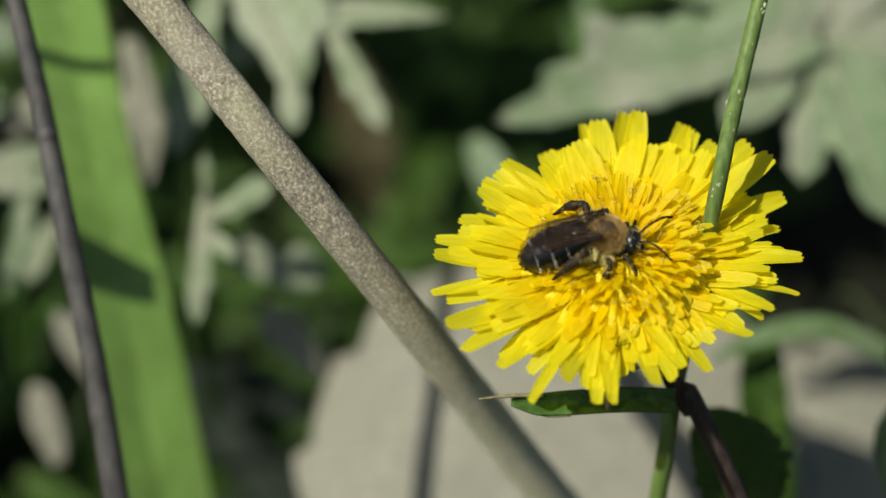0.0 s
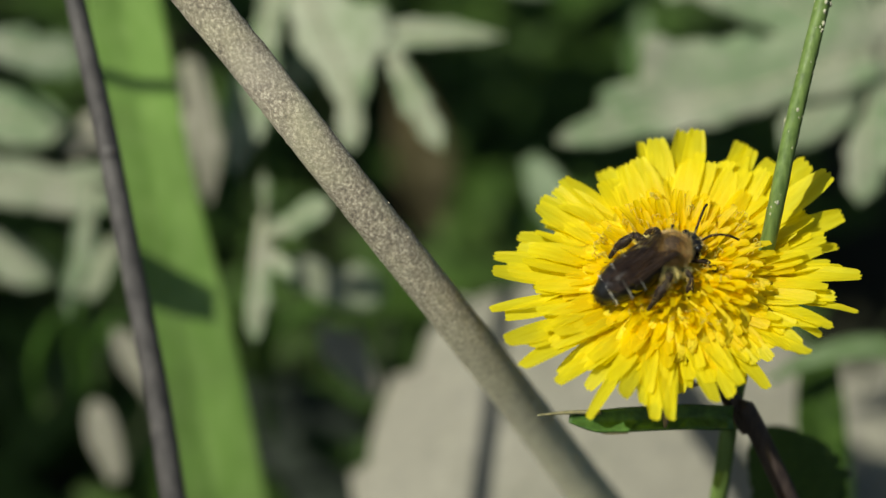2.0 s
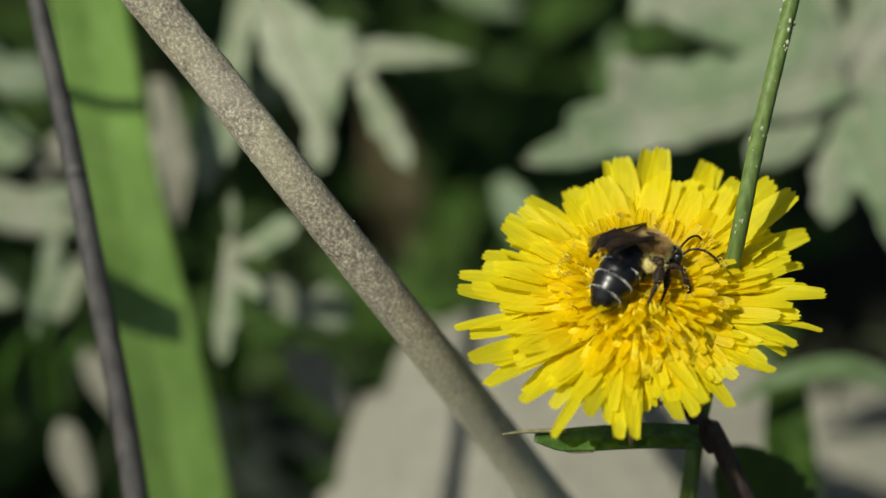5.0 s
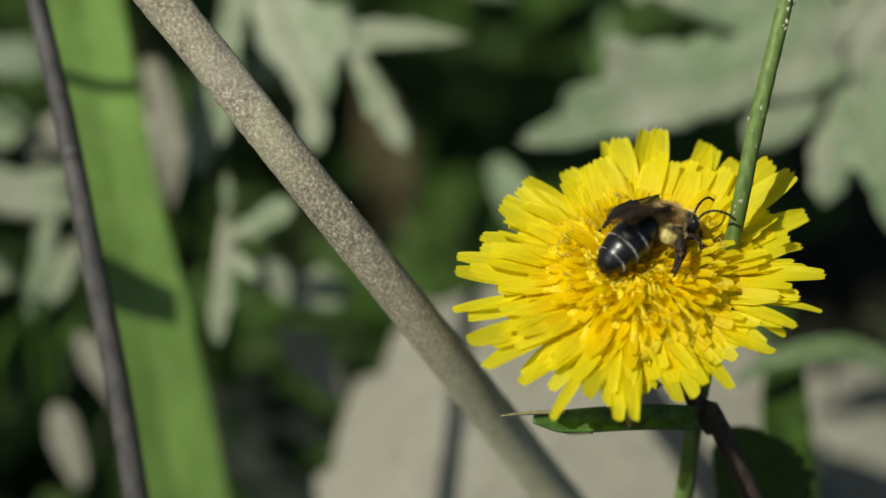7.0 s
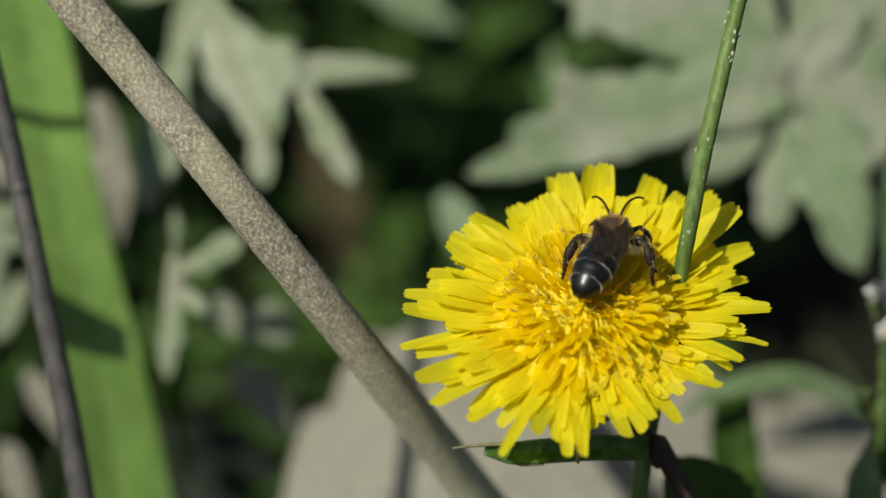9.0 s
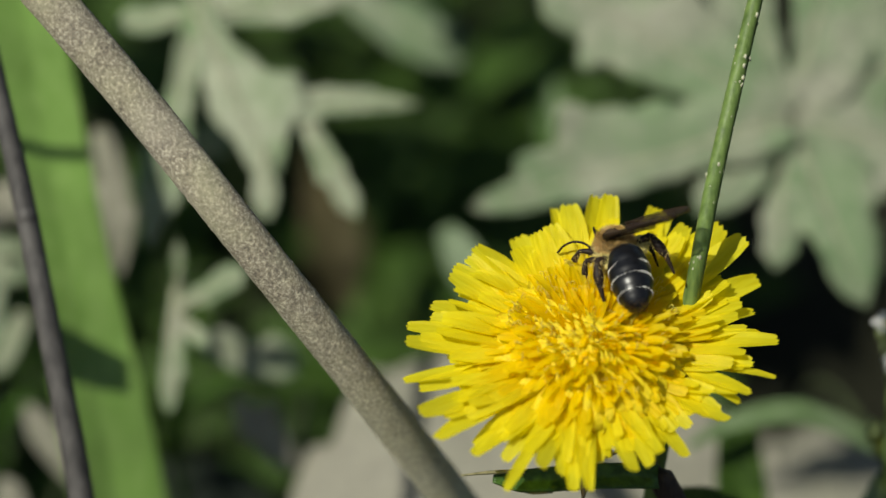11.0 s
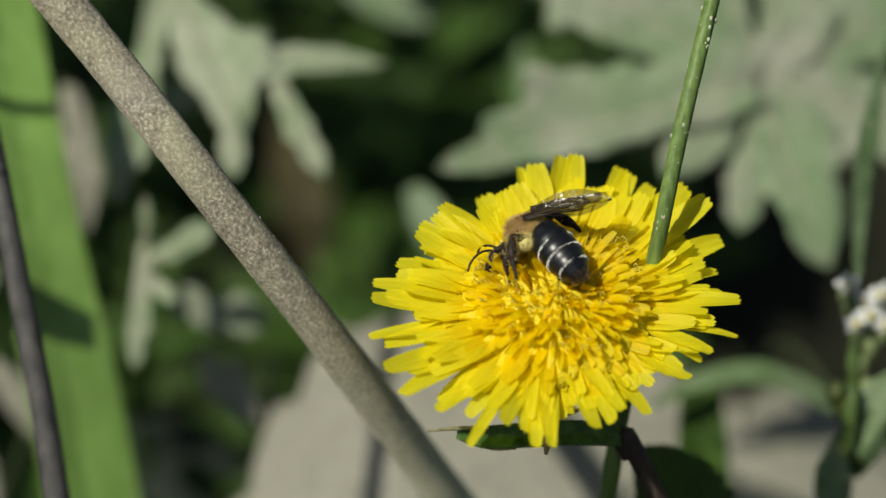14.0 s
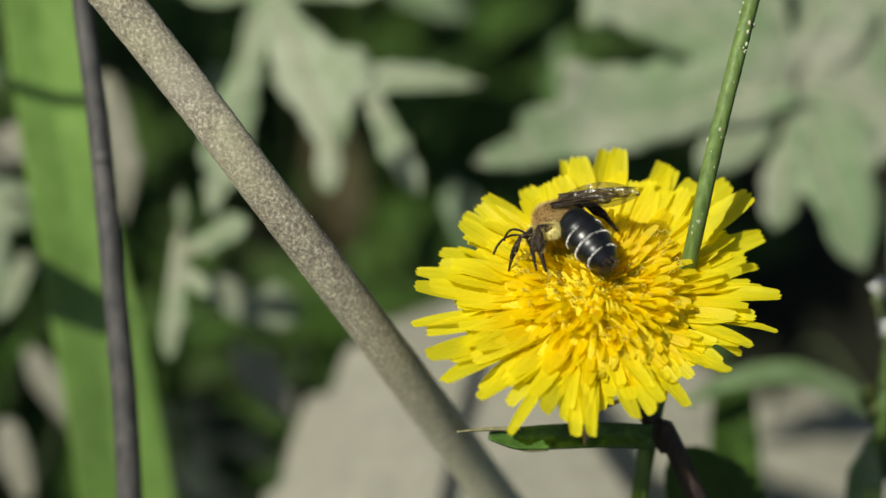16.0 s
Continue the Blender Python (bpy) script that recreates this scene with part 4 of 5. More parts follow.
def build_low_grass():
    """Thin grass leaves in the half shade."""
    rng = random.Random(31)
    for at, n in (((-0.0955, 0.1124, 0.0709), 4), ((-0.0581, 0.1124, 0.0709), 2),
                  ((-0.0903, 0.1005, 0.0539), 1)):
        for _ in range(n):
            a = Vector(at) + Vector((rng.uniform(-0.010, 0.010), rng.uniform(-0.012, 0.012), rng.uniform(-0.006, 0.006)))
            lean = rng.uniform(-0.010, 0.010)
            tall = rng.uniform(0.014, 0.026)
            pts = [a + Vector((lean * 2.2, -0.002, tall)), a + Vector((lean, 0, tall * 0.6)), a + Vector((0, 0.002, 0)), a + Vector((-lean * 0.3, 0.006, -tall))]
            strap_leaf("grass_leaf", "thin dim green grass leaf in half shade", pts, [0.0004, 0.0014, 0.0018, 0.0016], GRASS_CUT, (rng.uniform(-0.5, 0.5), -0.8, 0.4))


build_low_grass()


def build_overhead_leaves():
    """Unseen tall weeds, added so that their leaves shade the ground behind the flower."""
    rng = random.Random(17)
    # added out of view, spaced to block sun and sky from the background
    spots = [(-0.26, 0.12), (-0.19, 0.16), (-0.12, 0.15), (-0.07, 0.15), (-0.22, 0.23), (-0.14, 0.24), (-0.06, 0.25), (0.02, 0.20), (-0.30, 0.19), (0.09, 0.21), (0.16, 0.19), (0.09, 0.29), (0.01, 0.29), (0.17, 0.28), (-0.08, 0.33), (0.05, 0.37), (0.25, 0.24), (-0.26, 0.04)]
    for x, y in spots:
        c = Vector((x, y, 0.24 + rng.uniform(-0.015, 0.02)))
        lobes = []
        for k in range(7):
            a = k / 7 * 2 * math.pi + rng.uniform(-0.2, 0.2)
            r = rng.uniform(0.038, 0.055)
            lobes.append((tuple(c), tuple(c + Vector((math.cos(a) * r, math.sin(a) * r, rng.uniform(-0.01, 0.006)))), 0.026, 3))
        lobed_leaf("tall_leaf", "unseen large lobed leaf added overhead to cast shade", lobes, DUSTY, down(c, 0.0, 0.12), (0, -0.2, 1), group="tall weeds behind", petiole_r=(0.0012, 0.001))


build_overhead_leaves()

def build_side_grass():
    """Two grass leaves beside the broad blade that throw their shadows on it."""
    for name, pts, widths in (
        ("grass_leaf", [(-0.1256, 0.0571, 0.1858), (-0.1131, 0.0570, 0.1841), (-0.1022, 0.0565, 0.1834), (-0.0912, 0.0567, 0.1836)], [0.0020, 0.0018, 0.0017, 0.0014]),
        ("grass_leaf", [(-0.1350, 0.0365, 0.1773), (-0.1186, 0.0357, 0.1731), (-0.1083, 0.0341, 0.1708), (-0.0988, 0.0326, 0.1686)], [0.0085, 0.0085, 0.0078, 0.0042]),
    ):
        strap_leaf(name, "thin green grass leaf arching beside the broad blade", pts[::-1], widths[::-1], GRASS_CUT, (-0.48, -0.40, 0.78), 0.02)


build_side_grass()

# small plant with white flowers
def build_white_flower():
    top = (0.0431, 0.0368, 0.1382)
    foot = (0.0478, 0.0172, 0.0789)
    foot = (foot[0], foot[1], 0.0)
    root = thing("white_wildflower", "small white wildflowers on a thin leafy green stem", "flower", foot)
    off = Vector(foot)
    bm = bmesh.new()
    tube(bm, [Vector((0, 0, -0.002)), Vector((0.0432, 0.0253, 0.1159)) - off, Vector((0.0438, 0.0310, 0.1271)) - off, Vector((0.0439, 0.0352, 0.1356)) - off, Vector(top) - off], [0.0014, 0.0011, 0.0008, 0.0005], 8, 30)
    part("stem", bm, BRACT_GREEN, root)
    rng = random.Random(2)
    heads = [(0.0427, 0.0367, 0.1398), (0.0438, 0.0338, 0.1353), (0.0460, 0.0352, 0.1357), (0.0476, 0.0375, 0.1377), (0.0454, 0.0378, 0.1361), (0.0484, 0.0352, 0.1341)]
    joint = Vector((0.0443, 0.0323, 0.1291)) - off
    for h in heads:
        bm = bmesh.new()
        c = Vector(h) - off
        turn = rng.random() * 6
        for k in range(5):
            a = k / 5 * 2 * math.pi + turn
            ellipsoid(bm, c + Vector((math.cos(a) * 0.00105, -0.0003 + rng.uniform(-0.0002, 0.0002), 0.0004 + 0.00105 * math.sin(a))), 0.00085, 0.00028, 0.00052, Matrix.Rotation(-a, 3, "Y"), 8, 6)
        hd = part("flower_head", bm, WHITE_PETAL, root, "small white flower")
        bm = bmesh.new()
        ellipsoid(bm, c + Vector((0, -0.0007, 0.0004)), 0.0005, 0.0004, 0.0005, None, 8, 6)
        part("flower_centre", bm, STYLE, hd)
        bm = bmesh.new()
        ellipsoid(bm, c + Vector((0, 0.0004, -0.0016)), 0.0010, 0.0010, 0.0017, None, 8, 6)
        tube(bm, [c + Vector((0, 0.0004, -0.0028)), c.lerp(joint, 0.6) + Vector((0, 0.0004, -0.001)), joint], 0.0004, 6, 8)
        part("calyx", bm, BUD, hd)
    for h in ((0.0411, 0.0297, 0.1267), (0.0452, 0.0331, 0.1285), (0.0463, 0.0343, 0.1305), (0.0424, 0.0294, 0.1244), (0.0458, 0.0306, 0.1265)):
        bm = bmesh.new()
        c = Vector(h) - off
        ellipsoid(bm, c, 0.0012, 0.0012, 0.0021, None, 8, 6)
        tube(bm, [c, c.lerp(Vector((0.0438, 0.0286, 0.1212)) - off, 0.5), Vector((0.0438, 0.0286, 0.1212)) - off], 0.0004, 6, 8)
        part("bud", bm, BUD, root)
    for a, b, w, mat in (
        ((0.0406, 0.0187, 0.1109), (0.0414, 0.0251, 0.1231), 0.0048, ARCH_LEAF), ((0.0438, 0.0257, 0.1186), (0.0493, 0.0297, 0.1309), 0.0055, ARCH_LEAF),
        ((0.0448, 0.0391, 0.1381), (0.0498, 0.0602, 0.1665), 0.0027, MID_LEAF), ((0.0440, 0.0252, 0.1160), (0.0475, 0.0277, 0.1257), 0.006, MID_LEAF),
    ):
        bm = bmesh.new()
        lobe(bm, Vector(a) - off, Vector(b) - off, w, (-0.2, -0.8, 0.6), 4, 0.06, 0.05, 3)
        lf = part("leaf", bm, mat, root)
        lf.modifiers.new("thick", "SOLIDIFY").thickness = 0.0002
    return root


build_white_flower()


def build_undergrowth():
    """Low leaves that cover the soil, their green darkened to add to the shade."""
    rng = random.Random(8)
    bm = bmesh.new()
    for i in range(900):
        y = rng.uniform(0.12, 0.55)
        x = rng.uniform(-0.16 - y * 0.2, 0.02 + y * 0.12)
        z = rng.uniform(0.002, 0.03)
        a = rng.uniform(0, 2 * math.pi)
        length = rng.uniform(0.015, 0.04)
        p = Vector((x, y, z))
        q = p + Vector((math.cos(a) * length, math.sin(a) * length * 0.6, rng.uniform(-0.3, 0.8) * length))
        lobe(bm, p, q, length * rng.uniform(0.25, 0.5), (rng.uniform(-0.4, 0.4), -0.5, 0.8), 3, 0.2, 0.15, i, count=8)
    return tagged(part("undergrowth", bm, DEEP), "low green undergrowth, its colour darkened to deepen the shade", "undergrowth", kind="stuff")


build_undergrowth()


# ---------------------------------------------------------------- the bee
def hairs(bm, points, length, width, rng, lean=Vector((0, 0, 0))):
    """Short hairs as thin three-sided spikes: points are (place, normal)."""
    for p, nrm in points:
        d = (nrm + lean + Vector((rng.gauss(0, 0.35), rng.gauss(0, 0.35), rng.gauss(0, 0.35)))).normalized()
        a = d.orthogonal().normalized()
        b = d.cross(a)
        ln = length * rng.uniform(0.6, 1.2)
        tip = bm.verts.new(p + d * ln)
        base = [bm.verts.new(p + (a * math.cos(k * 2.094) + b * math.sin(k * 2.094)) * width) for k in range(3)]
        for k in range(3):
            bm.faces.new((base[k], base[(k + 1) % 3], tip))


def on_ellipsoid(rng, centre, rx, ry, rz, count, keep=lambda v: True):
    out = []
    while len(out) < count:
        v = Vector((rng.gauss(0, 1), rng.gauss(0, 1), rng.gauss(0, 1))).normalized()
        if keep(v):
            p = Vector((v.x * rx, v.y * ry, v.z * rz)) + Vector(centre)
            out.append((p, Vector((v.x / rx, v.y / ry, v.z / rz)).normalized()))
    return out


def build_bee():
    rng = random.Random(3)
    bee = thing("bee", "black mining bee with tan furry thorax and white banded abdomen", "bee")
    bee.scale = (1.09, 1.09, 1.09)
    # thorax
    bm = bmesh.new()
    ellipsoid(bm, (0, 0, 0), 0.00205, 0.00186, 0.00172, None, 20, 12)
    thorax = part("thorax", bm, THORAX, bee)
    bm = bmesh.new()
    hairs(bm, on_ellipsoid(rng, (0, 0, 0), 0.00205, 0.00186, 0.00172, 4000, lambda v: v.z > 0.05 and (v.x + 0.1) ** 2 + v.y ** 2 > rng.uniform(0.10, 0.42)), 0.00068, 0.000026, rng, Vector((-0.9, 0, 0)))
    part("fur", bm, FUR, thorax, "dense tan fur", smooth=False)
    bm = bmesh.new()
    hairs(bm, on_ellipsoid(rng, (0, 0, 0), 0.00205, 0.00186, 0.00172, 2400, lambda v: v.z < 0.2), 0.0006, 0.00003, rng, Vector((-0.5, 0, -0.4)))
    part("side_fur", bm, FUR_PALE, thorax, "pale yellow fur on the flanks", smooth=False)
    # head
    bm = bmesh.new()
    ellipsoid(bm, (0.0031, 0, -0.0008), 0.0011, 0.0015, 0.0013, None, 18, 12)
    head = part("head", bm, CHITIN, bee)
    for sgn in (-1, 1):
        bm = bmesh.new()
        ellipsoid(bm, (0.0032, sgn * 0.00118, -0.0007), 0.0006, 0.00045, 0.00095, None, 12, 8)
        part("eye", bm, EYE, head)
        bm = bmesh.new()
        pts = [(0.0038, sgn * 0.0005, -0.0003), (0.0045, sgn * 0.0009, 0.0006), (0.0054, sgn * 0.0015, 0.0010), (0.0064, sgn * 0.0022, 0.0008), (0.0072, sgn * 0.0027, 0.0002)]
        line = curve_points(pts, 22)
        tube(bm, line, lambda s: 0.00013 + 0.00002 * math.sin(s * 70), 7, 0)
        part("antenna", bm, LEG, head)
    bm = bmesh.new()
    hairs(bm, on_ellipsoid(rng, (0.0031, 0, -0.0008), 0.0011, 0.0015, 0.0013, 170, lambda v: abs(v.y) < 0.75), 0.0005, 0.00002, rng, Vector((0.3, 0, 0)))
    part("face_fur", bm, FUR_PALE, head, "pale tan hairs", smooth=False)
    bm = bmesh.new()
    tube(bm, [(0.0042, 0, -0.0016), (0.0047, 0, -0.0024), (0.0045, 0, -0.0032)], [0.0004, 0.00025, 0.0001], 7, 8)
    part("mouth", bm, LEG, head)
    # abdomen, hinged at its front
    bm = bmesh.new()
    segs, prof = 26, []
    edges = [0.0, 0.0013, 0.0027, 0.0041, 0.0055, 0.0067, 0.0078]

    def girth(x):
        s = max(0.0, min(1.0, x / 0.0080))
        if s < 0.38:
            return 0.00218 * (0.40 + 0.60 * math.sqrt(1 - (1 - s / 0.38) ** 2))
        return 0.00218 * max(0.02, 1 - max(0.0, (s - 0.45) / 0.55) ** 2.4) ** 0.6

    for a, b in zip(edges, edges[1:]):
        for k in range(5):
            x = a + (b - a) * k / 5
            prof.append((x, girth(x) * (0.955 + 0.045 * (k / 4))))
    prof.append((0.0079, 0.00025))
    rings = []
    for x, r in prof:
        rings.append([bm.verts.new((-x, r * 1.02 * math.cos(2 * math.pi * i / segs), r * 0.92 * math.sin(2 * math.pi * i / segs) - 0.0004 * (x / 0.008) ** 2)) for i in range(segs)])
    for a, b in zip(rings, rings[1:]):
        for i in range(segs):
            bm.faces.new((a[i], a[(i + 1) % segs], b[(i + 1) % segs], b[i]))
    bm.faces.new(rings[0][::-1])
    bm.faces.new(rings[-1])
    abdomen = part("abdomen", bm, CHITIN, bee, "glossy black segmented abdomen")
    for x, wide in ((0.0029, 0.00008), (0.0045, 0.00011), (0.0062, 0.00008)):
        bm = bmesh.new()
        pts = []
        for i in range(720):
            a = rng.uniform(0, 2 * math.pi)
            xx = x + rng.uniform(-wide, wide) * 0.8
            r = girth(xx) * 0.985
            gap = abs(math.atan2(math.cos(a), math.sin(a)))
            if (gap < 0.55 * rng.random() + 0.35 and x < 0.004) or rng.random() < 0.25 + 0.45 * math.exp(-gap * gap * 6) + (0.3 if x > 0.006 else 0.0):
                continue
            pts.append((Vector((-xx, r * 1.02 * math.cos(a), r * 0.92 * math.sin(a) - 0.0004 * (xx / 0.008) ** 2)), Vector((0, math.cos(a), math.sin(a)))))
        hairs(bm, pts, 0.00026, 0.000020, rng, Vector((-3.0, 0, 0)))
        part("band", bm, BAND, abdomen, "band of short white hairs", smooth=False)
    bm = bmesh.new()
    hairs(bm, on_ellipsoid(rng, (-0.0070, 0, -0.0003), 0.0009, 0.0011, 0.0010, 200, lambda v: v.x < 0.2), 0.0004, 0.00004, rng, Vector((-1.5, 0, 0)))
    part("tail_fur", bm, CHITIN_TIP, abdomen, "brown hairs at the tip", smooth=False)
    # wings: fore and hind, folded back
    wings = []
    for sgn in (-1, 1):
        for kind, (length, width, swing, z) in (("forewing", (0.0086, 0.0028, 5, 0.00185)), ("hindwing", (0.0063, 0.0023, 2, 0.00165))):
            bm = bmesh.new()
            rows = []
            for i in range(15):
                s = i / 14
                front = width * (0.12 + 0.22 * s) * (1 if s < 0.85 else math.sqrt(max(0, 1 - ((s - 0.85) / 0.15) ** 2)))
                back = width * 0.72 * math.sin(math.pi * min(1, 0.08 + s * 0.9) ** 1.25) ** 0.7
                rows.append([bm.verts.new((-s * length, sgn * (front - (front + back) * k / 6), 0.0003 * math.sin(s * 3 + k) + 0.00010 * math.cos(k * math.pi) * s)) for k in range(7)])
            for a, b in zip(rows, rows[1:]):
                for k in range(6):
                    bm.faces.new((a[k], a[k + 1], b[k + 1], b[k]))
            w = part(kind, bm, WING, bee, "smoky brown transparent wing")
            w.matrix_basis = Matrix.Translation((-0.0007, sgn * 0.0015, z)) @ Matrix.Rotation(radians(sgn * swing), 4, "Z") @ Matrix.Rotation(radians(4), 4, "Y") @ Matrix.Rotation(radians(sgn * 6), 4, "X")
            bm = bmesh.new()
            for k, reach in ((0.05, 0.97), (0.3, 0.75), (0.55, 0.8), (0.8, 0.55)):
                pts = []
                for i in range(6):
                    s = reach * i / 5
                    front = width * (0.12 + 0.22 * s)
                    back = width * 0.72 * math.sin(math.pi * min(1, 0.08 + s * 0.9) ** 1.25) ** 0.7
                    pts.append((-s * length, sgn * (front - (front + back) * k), 0.0003 * math.sin(s * 3 + k * 6) + 0.00005))
                tube(bm, pts, [0.00007, 0.00003], 5, 10)
            part("vein", bm, WING_VEIN, w)
            wings.append(w)
    # legs: hip, knee, ankle, toe
    legs = []
    for sgn in (-1, 1):
        for name, hip, knee, ankle, toe, r in (
            ("foreleg", (0.0014, 0.0011, -0.0012), (0.0028, 0.0028, -0.0006), (0.0040, 0.0036, -0.0026), (0.0050, 0.0036, -0.0042), 0.00028),
            ("midleg", (0.0002, 0.0013, -0.0014), (0.0003, 0.0034, -0.0004), (0.0000, 0.0043, -0.0024), (-0.0004, 0.0046, -0.0043), 0.00031),
            ("hindleg", (-0.0010, 0.0013, -0.0013), (-0.0023, 0.0034, 0.0004), (-0.0038, 0.0040, -0.0016), (-0.0048, 0.0041, -0.0036), 0.00045),
        ):
            h, k, a, t = (Vector((p[0], p[1] * sgn, p[2])) for p in (hip, knee, ankle, toe))
            bm = bmesh.new()
            tube(bm, [v - h for v in (h, h.lerp(k, 0.5) + Vector((0, 0, 0.0002)), k)], [r * 0.9, r * 1.25, r * 0.8], 8, 8)
            leg = part(name, bm, LEG, bee)
            leg.location = h
            bm = bmesh.new()
            tube(bm, [v - h for v in (k, k.lerp(a, 0.6), a)], [r * 0.7, r * 1.35, r * 0.9], 8, 8)
            part("tibia", bm, LEG, leg)
            bm = bmesh.new()
            tube(bm, [v - h for v in (a, a.lerp(t, 0.5), t)], lambda s: r * (0.75 - 0.45 * s) * (1 + 0.15 * math.sin(s * 30)), 7, 14)
            part("tarsus", bm, LEG, leg)
            bm = bmesh.new()
            pts = []
            for i in range(210 if name == "hindleg" else 120):
                s = rng.random()
                p = h.lerp(k, s) if rng.random() < 0.4 else k.lerp(a, s)
                d = Vector((rng.gauss(0, 1), rng.gauss(0, 1), rng.gauss(0, 1))).normalized()
                pts.append((p - h + d * r * 0.9, d))
            hairs(bm, pts, 0.00050, 0.000025, rng, Vector((-0.6, 0, -0.6)))
            part("leg_hair", bm, POLLEN, leg, "yellowish pollen-dusted hairs", smooth=False)
            if name != "foreleg":
                bm = bmesh.new()
                mid = h.lerp(k, 0.45) - h
                ellipsoid(bm, mid - Vector((0, 0, r * 0.4)), r * 1.9, r * 1.9, r * 1.6, None, 10, 7)
                hairs(bm, on_ellipsoid(rng, mid, r * 2.0, r * 2.0, r * 1.8, 420), 0.0004, 0.00004, rng)
                part("pollen_load", bm, POLLEN_LOAD, leg, "pale yellow pollen clump", smooth=False)
            legs.append((leg, sgn))
    return bee, abdomen, wings, legs, head


bee, abdomen, wings, legs, head = build_bee()

BEE = [
    (0.0, pose(-0.0019, -0.0010, 0.1673, 22, 12, 0)),
    (0.5, pose(-0.0003, -0.0006, 0.1674, 22, 9, 4)),
    (1.0, pose(0.0001, -0.0010, 0.1672, 22, 16, 5)),
    (1.5, pose(-0.0004, -0.0010, 0.1672, 20, 8, 2)),
    (2.0, pose(-0.0011, -0.0012, 0.1676, 18, -3, 36)),
    (2.5, pose(-0.0005, 0.0008, 0.1682, 6, 7, 11)),
    (3.0, pose(-0.0007, 0.0008, 0.1682, -9, 18, 11)),
    (5.5, pose(0.0019, 0.0021, 0.1690, -6, 17, 3)),
    (6.0, pose(0.0032, 0.0030, 0.1694, 8, 5, -5)),
    (6.5, pose(0.0029, 0.0027, 0.1693, -8, 17, 15)),
    (7.0, pose(0.0025, 0.0025, 0.1692, -9, 17, 15)),
    (7.5, pose(0.0036, 0.0042, 0.1701, 3, -15, 35)),
    (8.0, pose(0.0034, 0.0037, 0.1700, 2, 4, 62)),
    (9.3, pose(0.0020, 0.0050, 0.1704, -6, 3, 84)),
    (10.5, pose(0.0011, 0.0064, 0.1710, -8, 4, 120)),
    (11.0, pose(0.0016, 0.0064, 0.1710, -9, 11, 124)),
    (11.5, pose(-0.0006, 0.0060, 0.1708, -1, 16, 138)),
    (12.0, pose(-0.0015, 0.0063, 0.1710, 8, 17, 163)),
    (12.5, pose(-0.0032, 0.0046, 0.1702, 13, 21, 161)),
    (13.0, pose(-0.0034, 0.0048, 0.1703, 12, 21, 160)),
    (13.5, pose(-0.0045, 0.0044, 0.1702, 12, 21, 160)),
    (14.0, pose(-0.0048, 0.0028, 0.1695, 15, 23, 165)),
    (14.5, pose(-0.0044, 0.0037, 0.1698, 15, 23, 165)),
    (15.0, pose(-0.0051, 0.0041, 0.1701, 15, 24, 164)),
    (15.5, pose(-0.0055, 0.0034, 0.1698, 15, 23, 166)),
    (16.0, pose(-0.0055, 0.0046, 0.1704, 15, 24, 166)),
]
BEND = [
    (0.0, pose(-0.0016, 0, 0, 0, -24, 24)),
    (0.5, pose(-0.0016, 0, 0, 0, -26, 22)),
    (1.0, pose(-0.0016, 0, 0, 0, -32, 20)),
    (1.5, pose(-0.0016, 0, 0, 0, -33, 14)),
    (2.0, pose(-0.0016, 0, 0, 0, -28, -8)),
    (2.5, pose(-0.0016, 0, 0, 0, -26, 59)),
    (3.0, pose(-0.0016, 0, 0, 0, -49, 72)),
    (5.5, pose(-0.0016, 0, 0, 0, -44, 50)),
    (6.0, pose(-0.0016, 0, 0, 0, -21, 56)),
    (6.5, pose(-0.0016, 0, 0, 0, -41, 26)),
    (7.0, pose(-0.0016, 0, 0, 0, -41, 25)),
    (7.5, pose(-0.0016, 0, 0, 0, -12, 9)),
    (8.0, pose(-0.0016, 0, 0, 0, -17, -8)),
    (10.5, pose(-0.0016, 0, 0, 0, -17, -27)),
    (11.0, pose(-0.0016, 0, 0, 0, -23, -33)),
    (11.5, pose(-0.0016, 0, 0, 0, -34, -36)),
    (12.0, pose(-0.0016, 0, 0, 0, -33, -40)),
    (12.5, pose(-0.0016, 0, 0, 0, -40, -41)),
    (13.0, pose(-0.0016, 0, 0, 0, -40, -41)),
    (13.5, pose(-0.0016, 0, 0, 0, -38, -37)),
    (14.0, pose(-0.0016, 0, 0, 0, -40, -41)),
    (14.5, pose(-0.0016, 0, 0, 0, -40, -41)),
    (15.0, pose(-0.0016, 0, 0, 0, -41, -45)),
    (15.5, pose(-0.0016, 0, 0, 0, -40, -40)),
    (16.0, pose(-0.0016, 0, 0, 0, -42, -41)),
]
FOLD = [
    (0.0, 0, -16, 20),
    (0.5, 0, -17, 19),
    (1.0, 0, -20, 16),
    (1.5, 0, -21, 10),
    (2.0, 2, -16, 2),
    (2.5, 6, -16, 22),
    (3.0, 4, -12, 28),
    (5.5, 8, -12, 32),
    (6.0, 8, -14, 32),
    (6.5, 8, -10, 24),
    (7.0, 8, -12, 25),
    (7.5, 9, -10, 12),
    (8.0, -4, -12, 0),
    (10.5, 9, 12, 19),
    (11.0, 7, 13, 26),
    (11.5, -3, -4, 40),
    (12.0, -28, -20, 16),
    (12.5, -34, -10, -11),
    (13.0, -34, -10, -11),
    (13.5, -34, -8, 23),
    (14.0, -34, -8, 21),
    (14.5, -34, -5, 21),
    (15.0, -34, -7, 21),
    (15.5, -34, -17, 20),
    (16.0, -34, -14, 20),
]


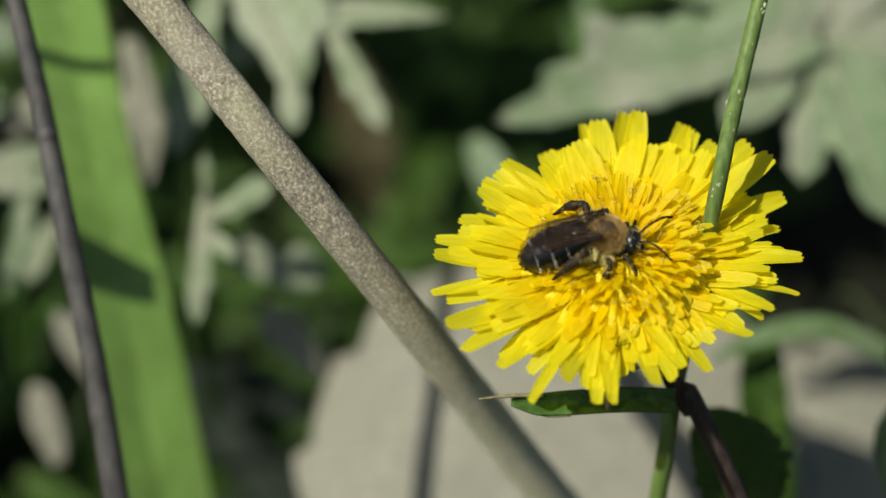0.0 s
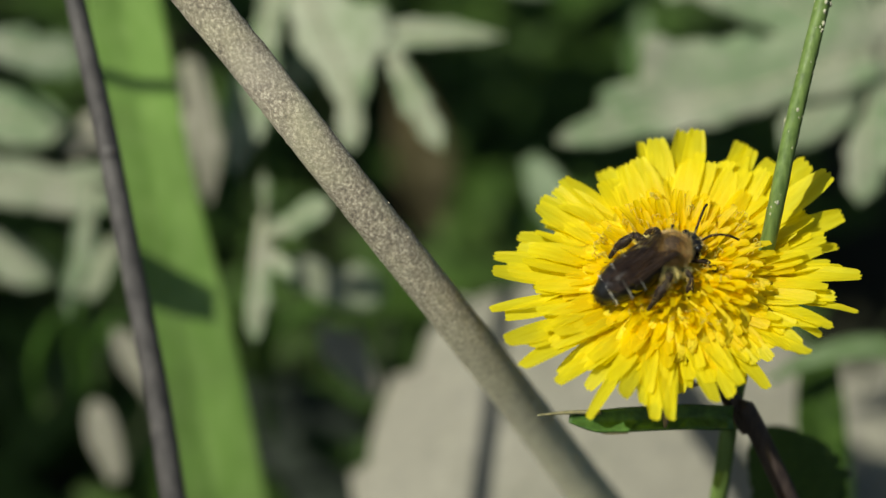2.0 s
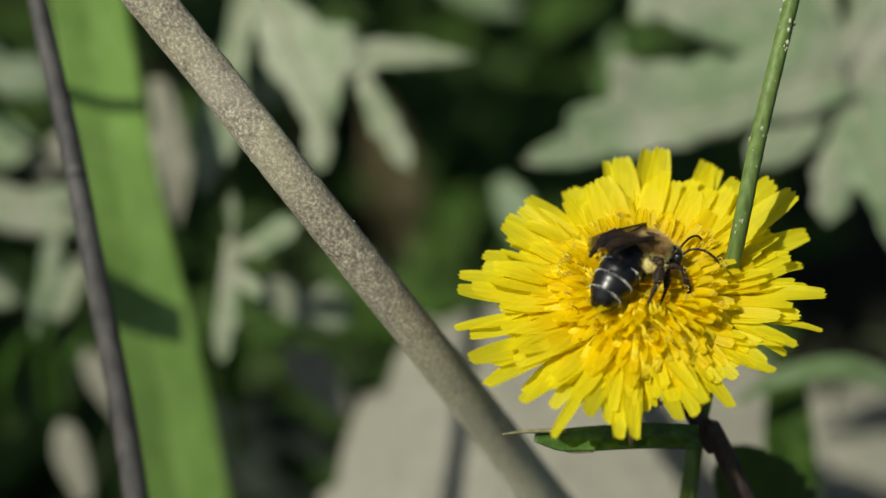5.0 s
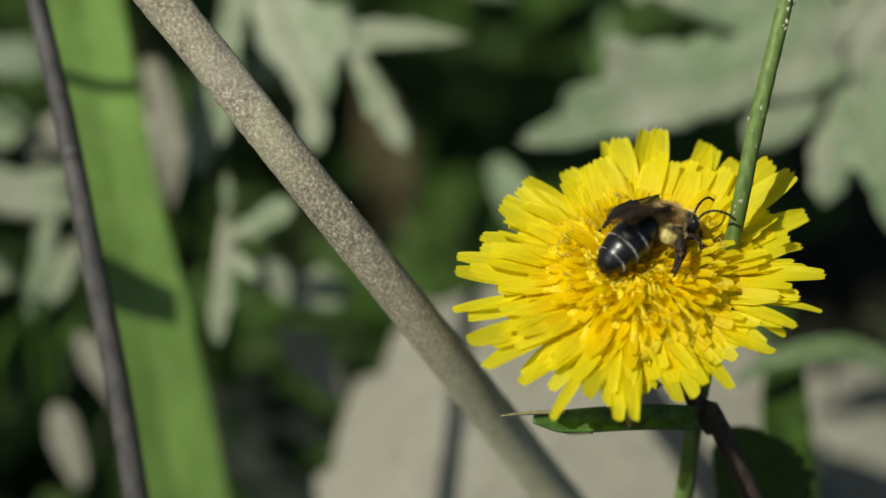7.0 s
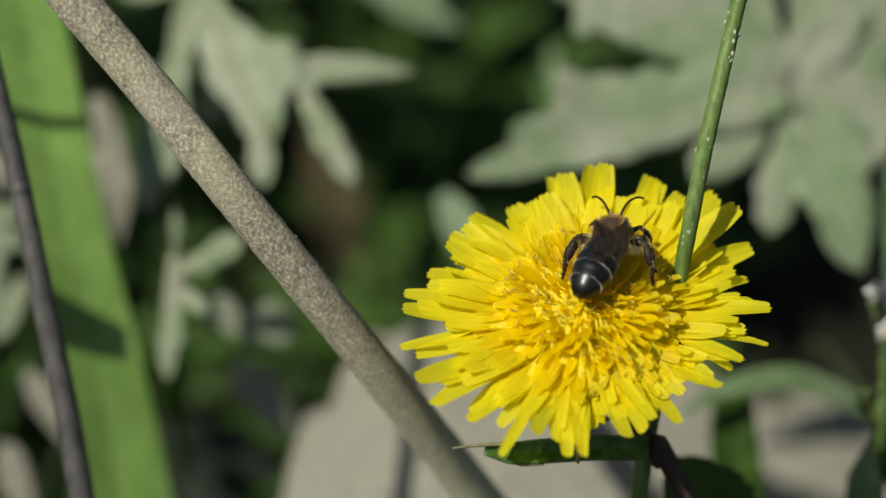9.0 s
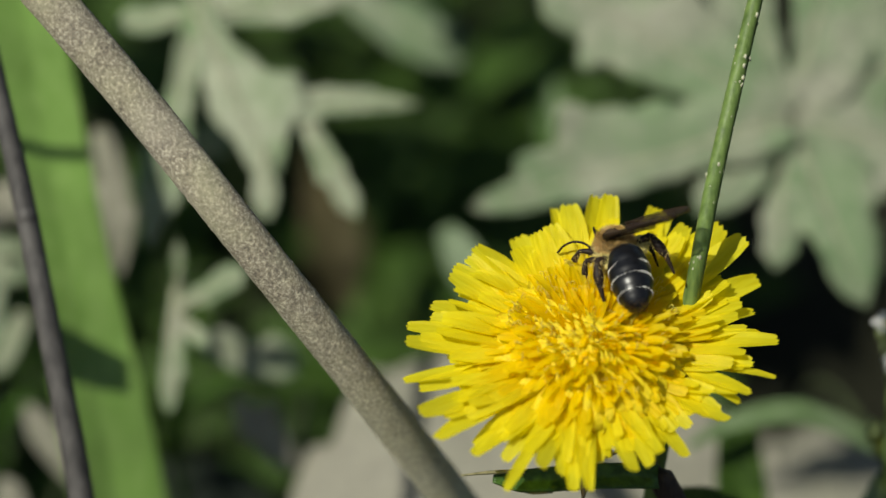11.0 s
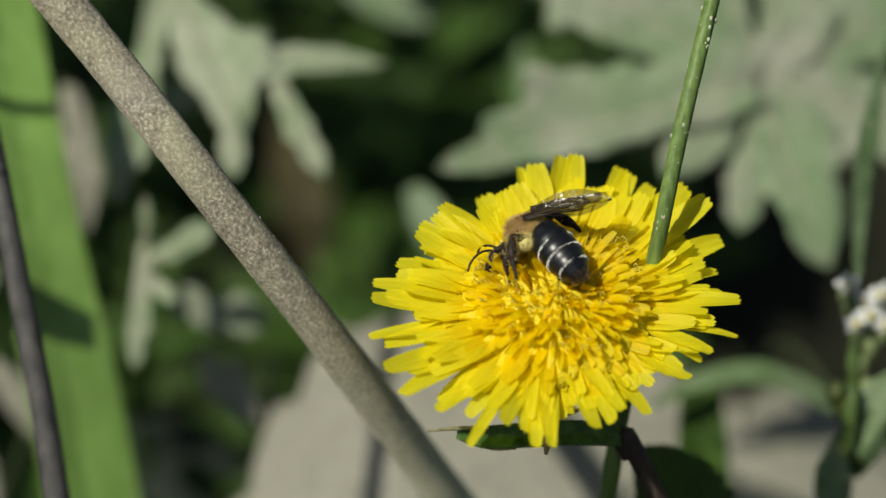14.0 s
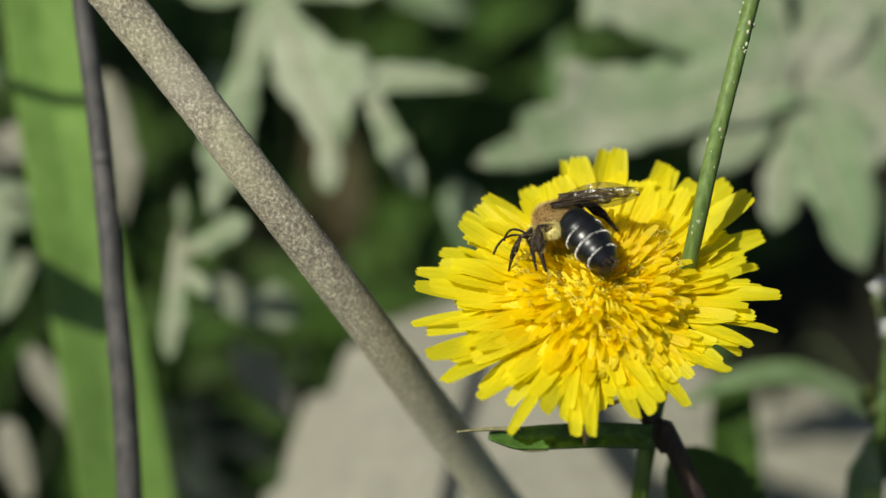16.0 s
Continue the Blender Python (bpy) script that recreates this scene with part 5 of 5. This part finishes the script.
TWIG_SWAY = [
    (0, 0, 0, 0), (11.0, 0.0005, 0, 0), (11.5, 0.001, 0, 0), (12.0, 0.0018, 0, 0), (12.5, 0.0035, 0, 0), (13.0, 0.001, 0, 0), (14.0, 0.0008, 0, 0),
    (14.5, 0, 0, 0), (15.0, 0.0029, 0, 0), (15.5, 0.0013, 0, 0), (15.6, -0.0063, 5.5, 0), (15.7, 0.0005, 0.4, 0), (15.8, 0.0005, 0.4, 0), (15.9, -0.0063, 5.5, 0), (16.0, -0.0063, 5.5, 0),
]


def bend_at(t):
    """How far the abdomen is turned aside at t seconds, in degrees."""
    return float(np.interp(t, [r[0] for r in BEND], [math.degrees(r[1].to_euler().z) for r in BEND]))


def sway(ob, rows):
    """The wind: seconds, metres to the right, degrees of lean about the foot, metres of drop."""
    p = ob.location.copy()
    walk(ob, [(t, pose(p.x + dx, p.y, p.z - drop, 0, lean, 0)) for t, dx, lean, drop in rows])


def motions():
    sway(dead_plant, [(0, 0, 0, 0), (8.2, 0, 0, 0), (10.3, -0.0019, 0, 0), (15.0, -0.0018, 0, 0), (15.5, -0.0009, 0, 0), (16.0, 0.0001, 0, 0)])
    p = dandelion.location.copy()
    walk(dandelion, [(t, pose(p.x, p.y, p.z, -0.75 * k, 0.36 * k, 0)) for t, k in ((0, 1), (8.2, 0.9), (10.3, 0), (15.0, 0), (15.5, 0.5), (16.0, 1))])
    sway(twig, TWIG_SWAY)
    sway(leaf_left, [(0, 0, 0, 0), (15.7, 0, 0, 0), (15.8, 0.001, 0.2, 0.0003), (15.9, 0.0075, 0.6, 0.0035), (16.0, 0.0080, 0.6, 0.0040)])
    walk(head, [(0, pose(-0.0004, 0, 0, 0, -10, 0)), (3, pose(-0.0004, 0, 0, 0, -4, 0)), (5.5, pose(-0.0004, 0, 0, 0, -6, 6)), (8, pose(-0.0004, 0, 0, 0, -16, 0)), (10.5, pose(-0.0004, 0, 0, 0, 15, 0)),
                (11.5, pose(-0.0004, 0, 0, 0, 12, 5)), (12.5, pose(-0.0004, 0, 0, 0, 16, 8)), (13.0, pose(-0.0004, 0, 0, 0, 12, 4)), (14.0, pose(-0.0004, 0, 0, 0, 18, 8)), (15.0, pose(-0.0004, 0, 0, 0, 12, 5)), (16, pose(-0.0004, 0, 0, 0, 14, 5))])
    walk(bee, BEE)
    walk(abdomen, BEND)
    # wings settle over the bent abdomen
    for w in wings:
        base = w.matrix_basis.copy()
        walk(w, [(t, Matrix.Translation(base.translation) @ pose(0, 0, 0, roll, droop, swing) @ base.to_3x3().to_4x4()) for t, roll, droop, swing in FOLD])
    # legs step a little as the bee turns
    rng = random.Random(21)
    for i, (leg, sgn) in enumerate(legs):
        base = leg.location.copy()
        follow = (0.25, 0.5, 0.35)[i % 3]
        rows = []
        tuck = ([2, 3, 8, 10.3, 12, 16], [0, 40, 40, 0, 0, 0]) if sgn < 0 else ([0, 8, 10.3, 12, 13, 16], [0, 0, 0, -30, -52, -52])
        for k in range(33):
            t = k * 0.5
            pull = float(np.interp(t, *tuck)) * (0.2, 0.35, 1.0)[i % 3]
            rows.append((t, pose(*base, rng.uniform(-5, 5), rng.uniform(-6, 6), rng.uniform(-10, 10) + pull + max(-32, min(32, follow * bend_at(t))))))
        walk(leg, rows)


motions()
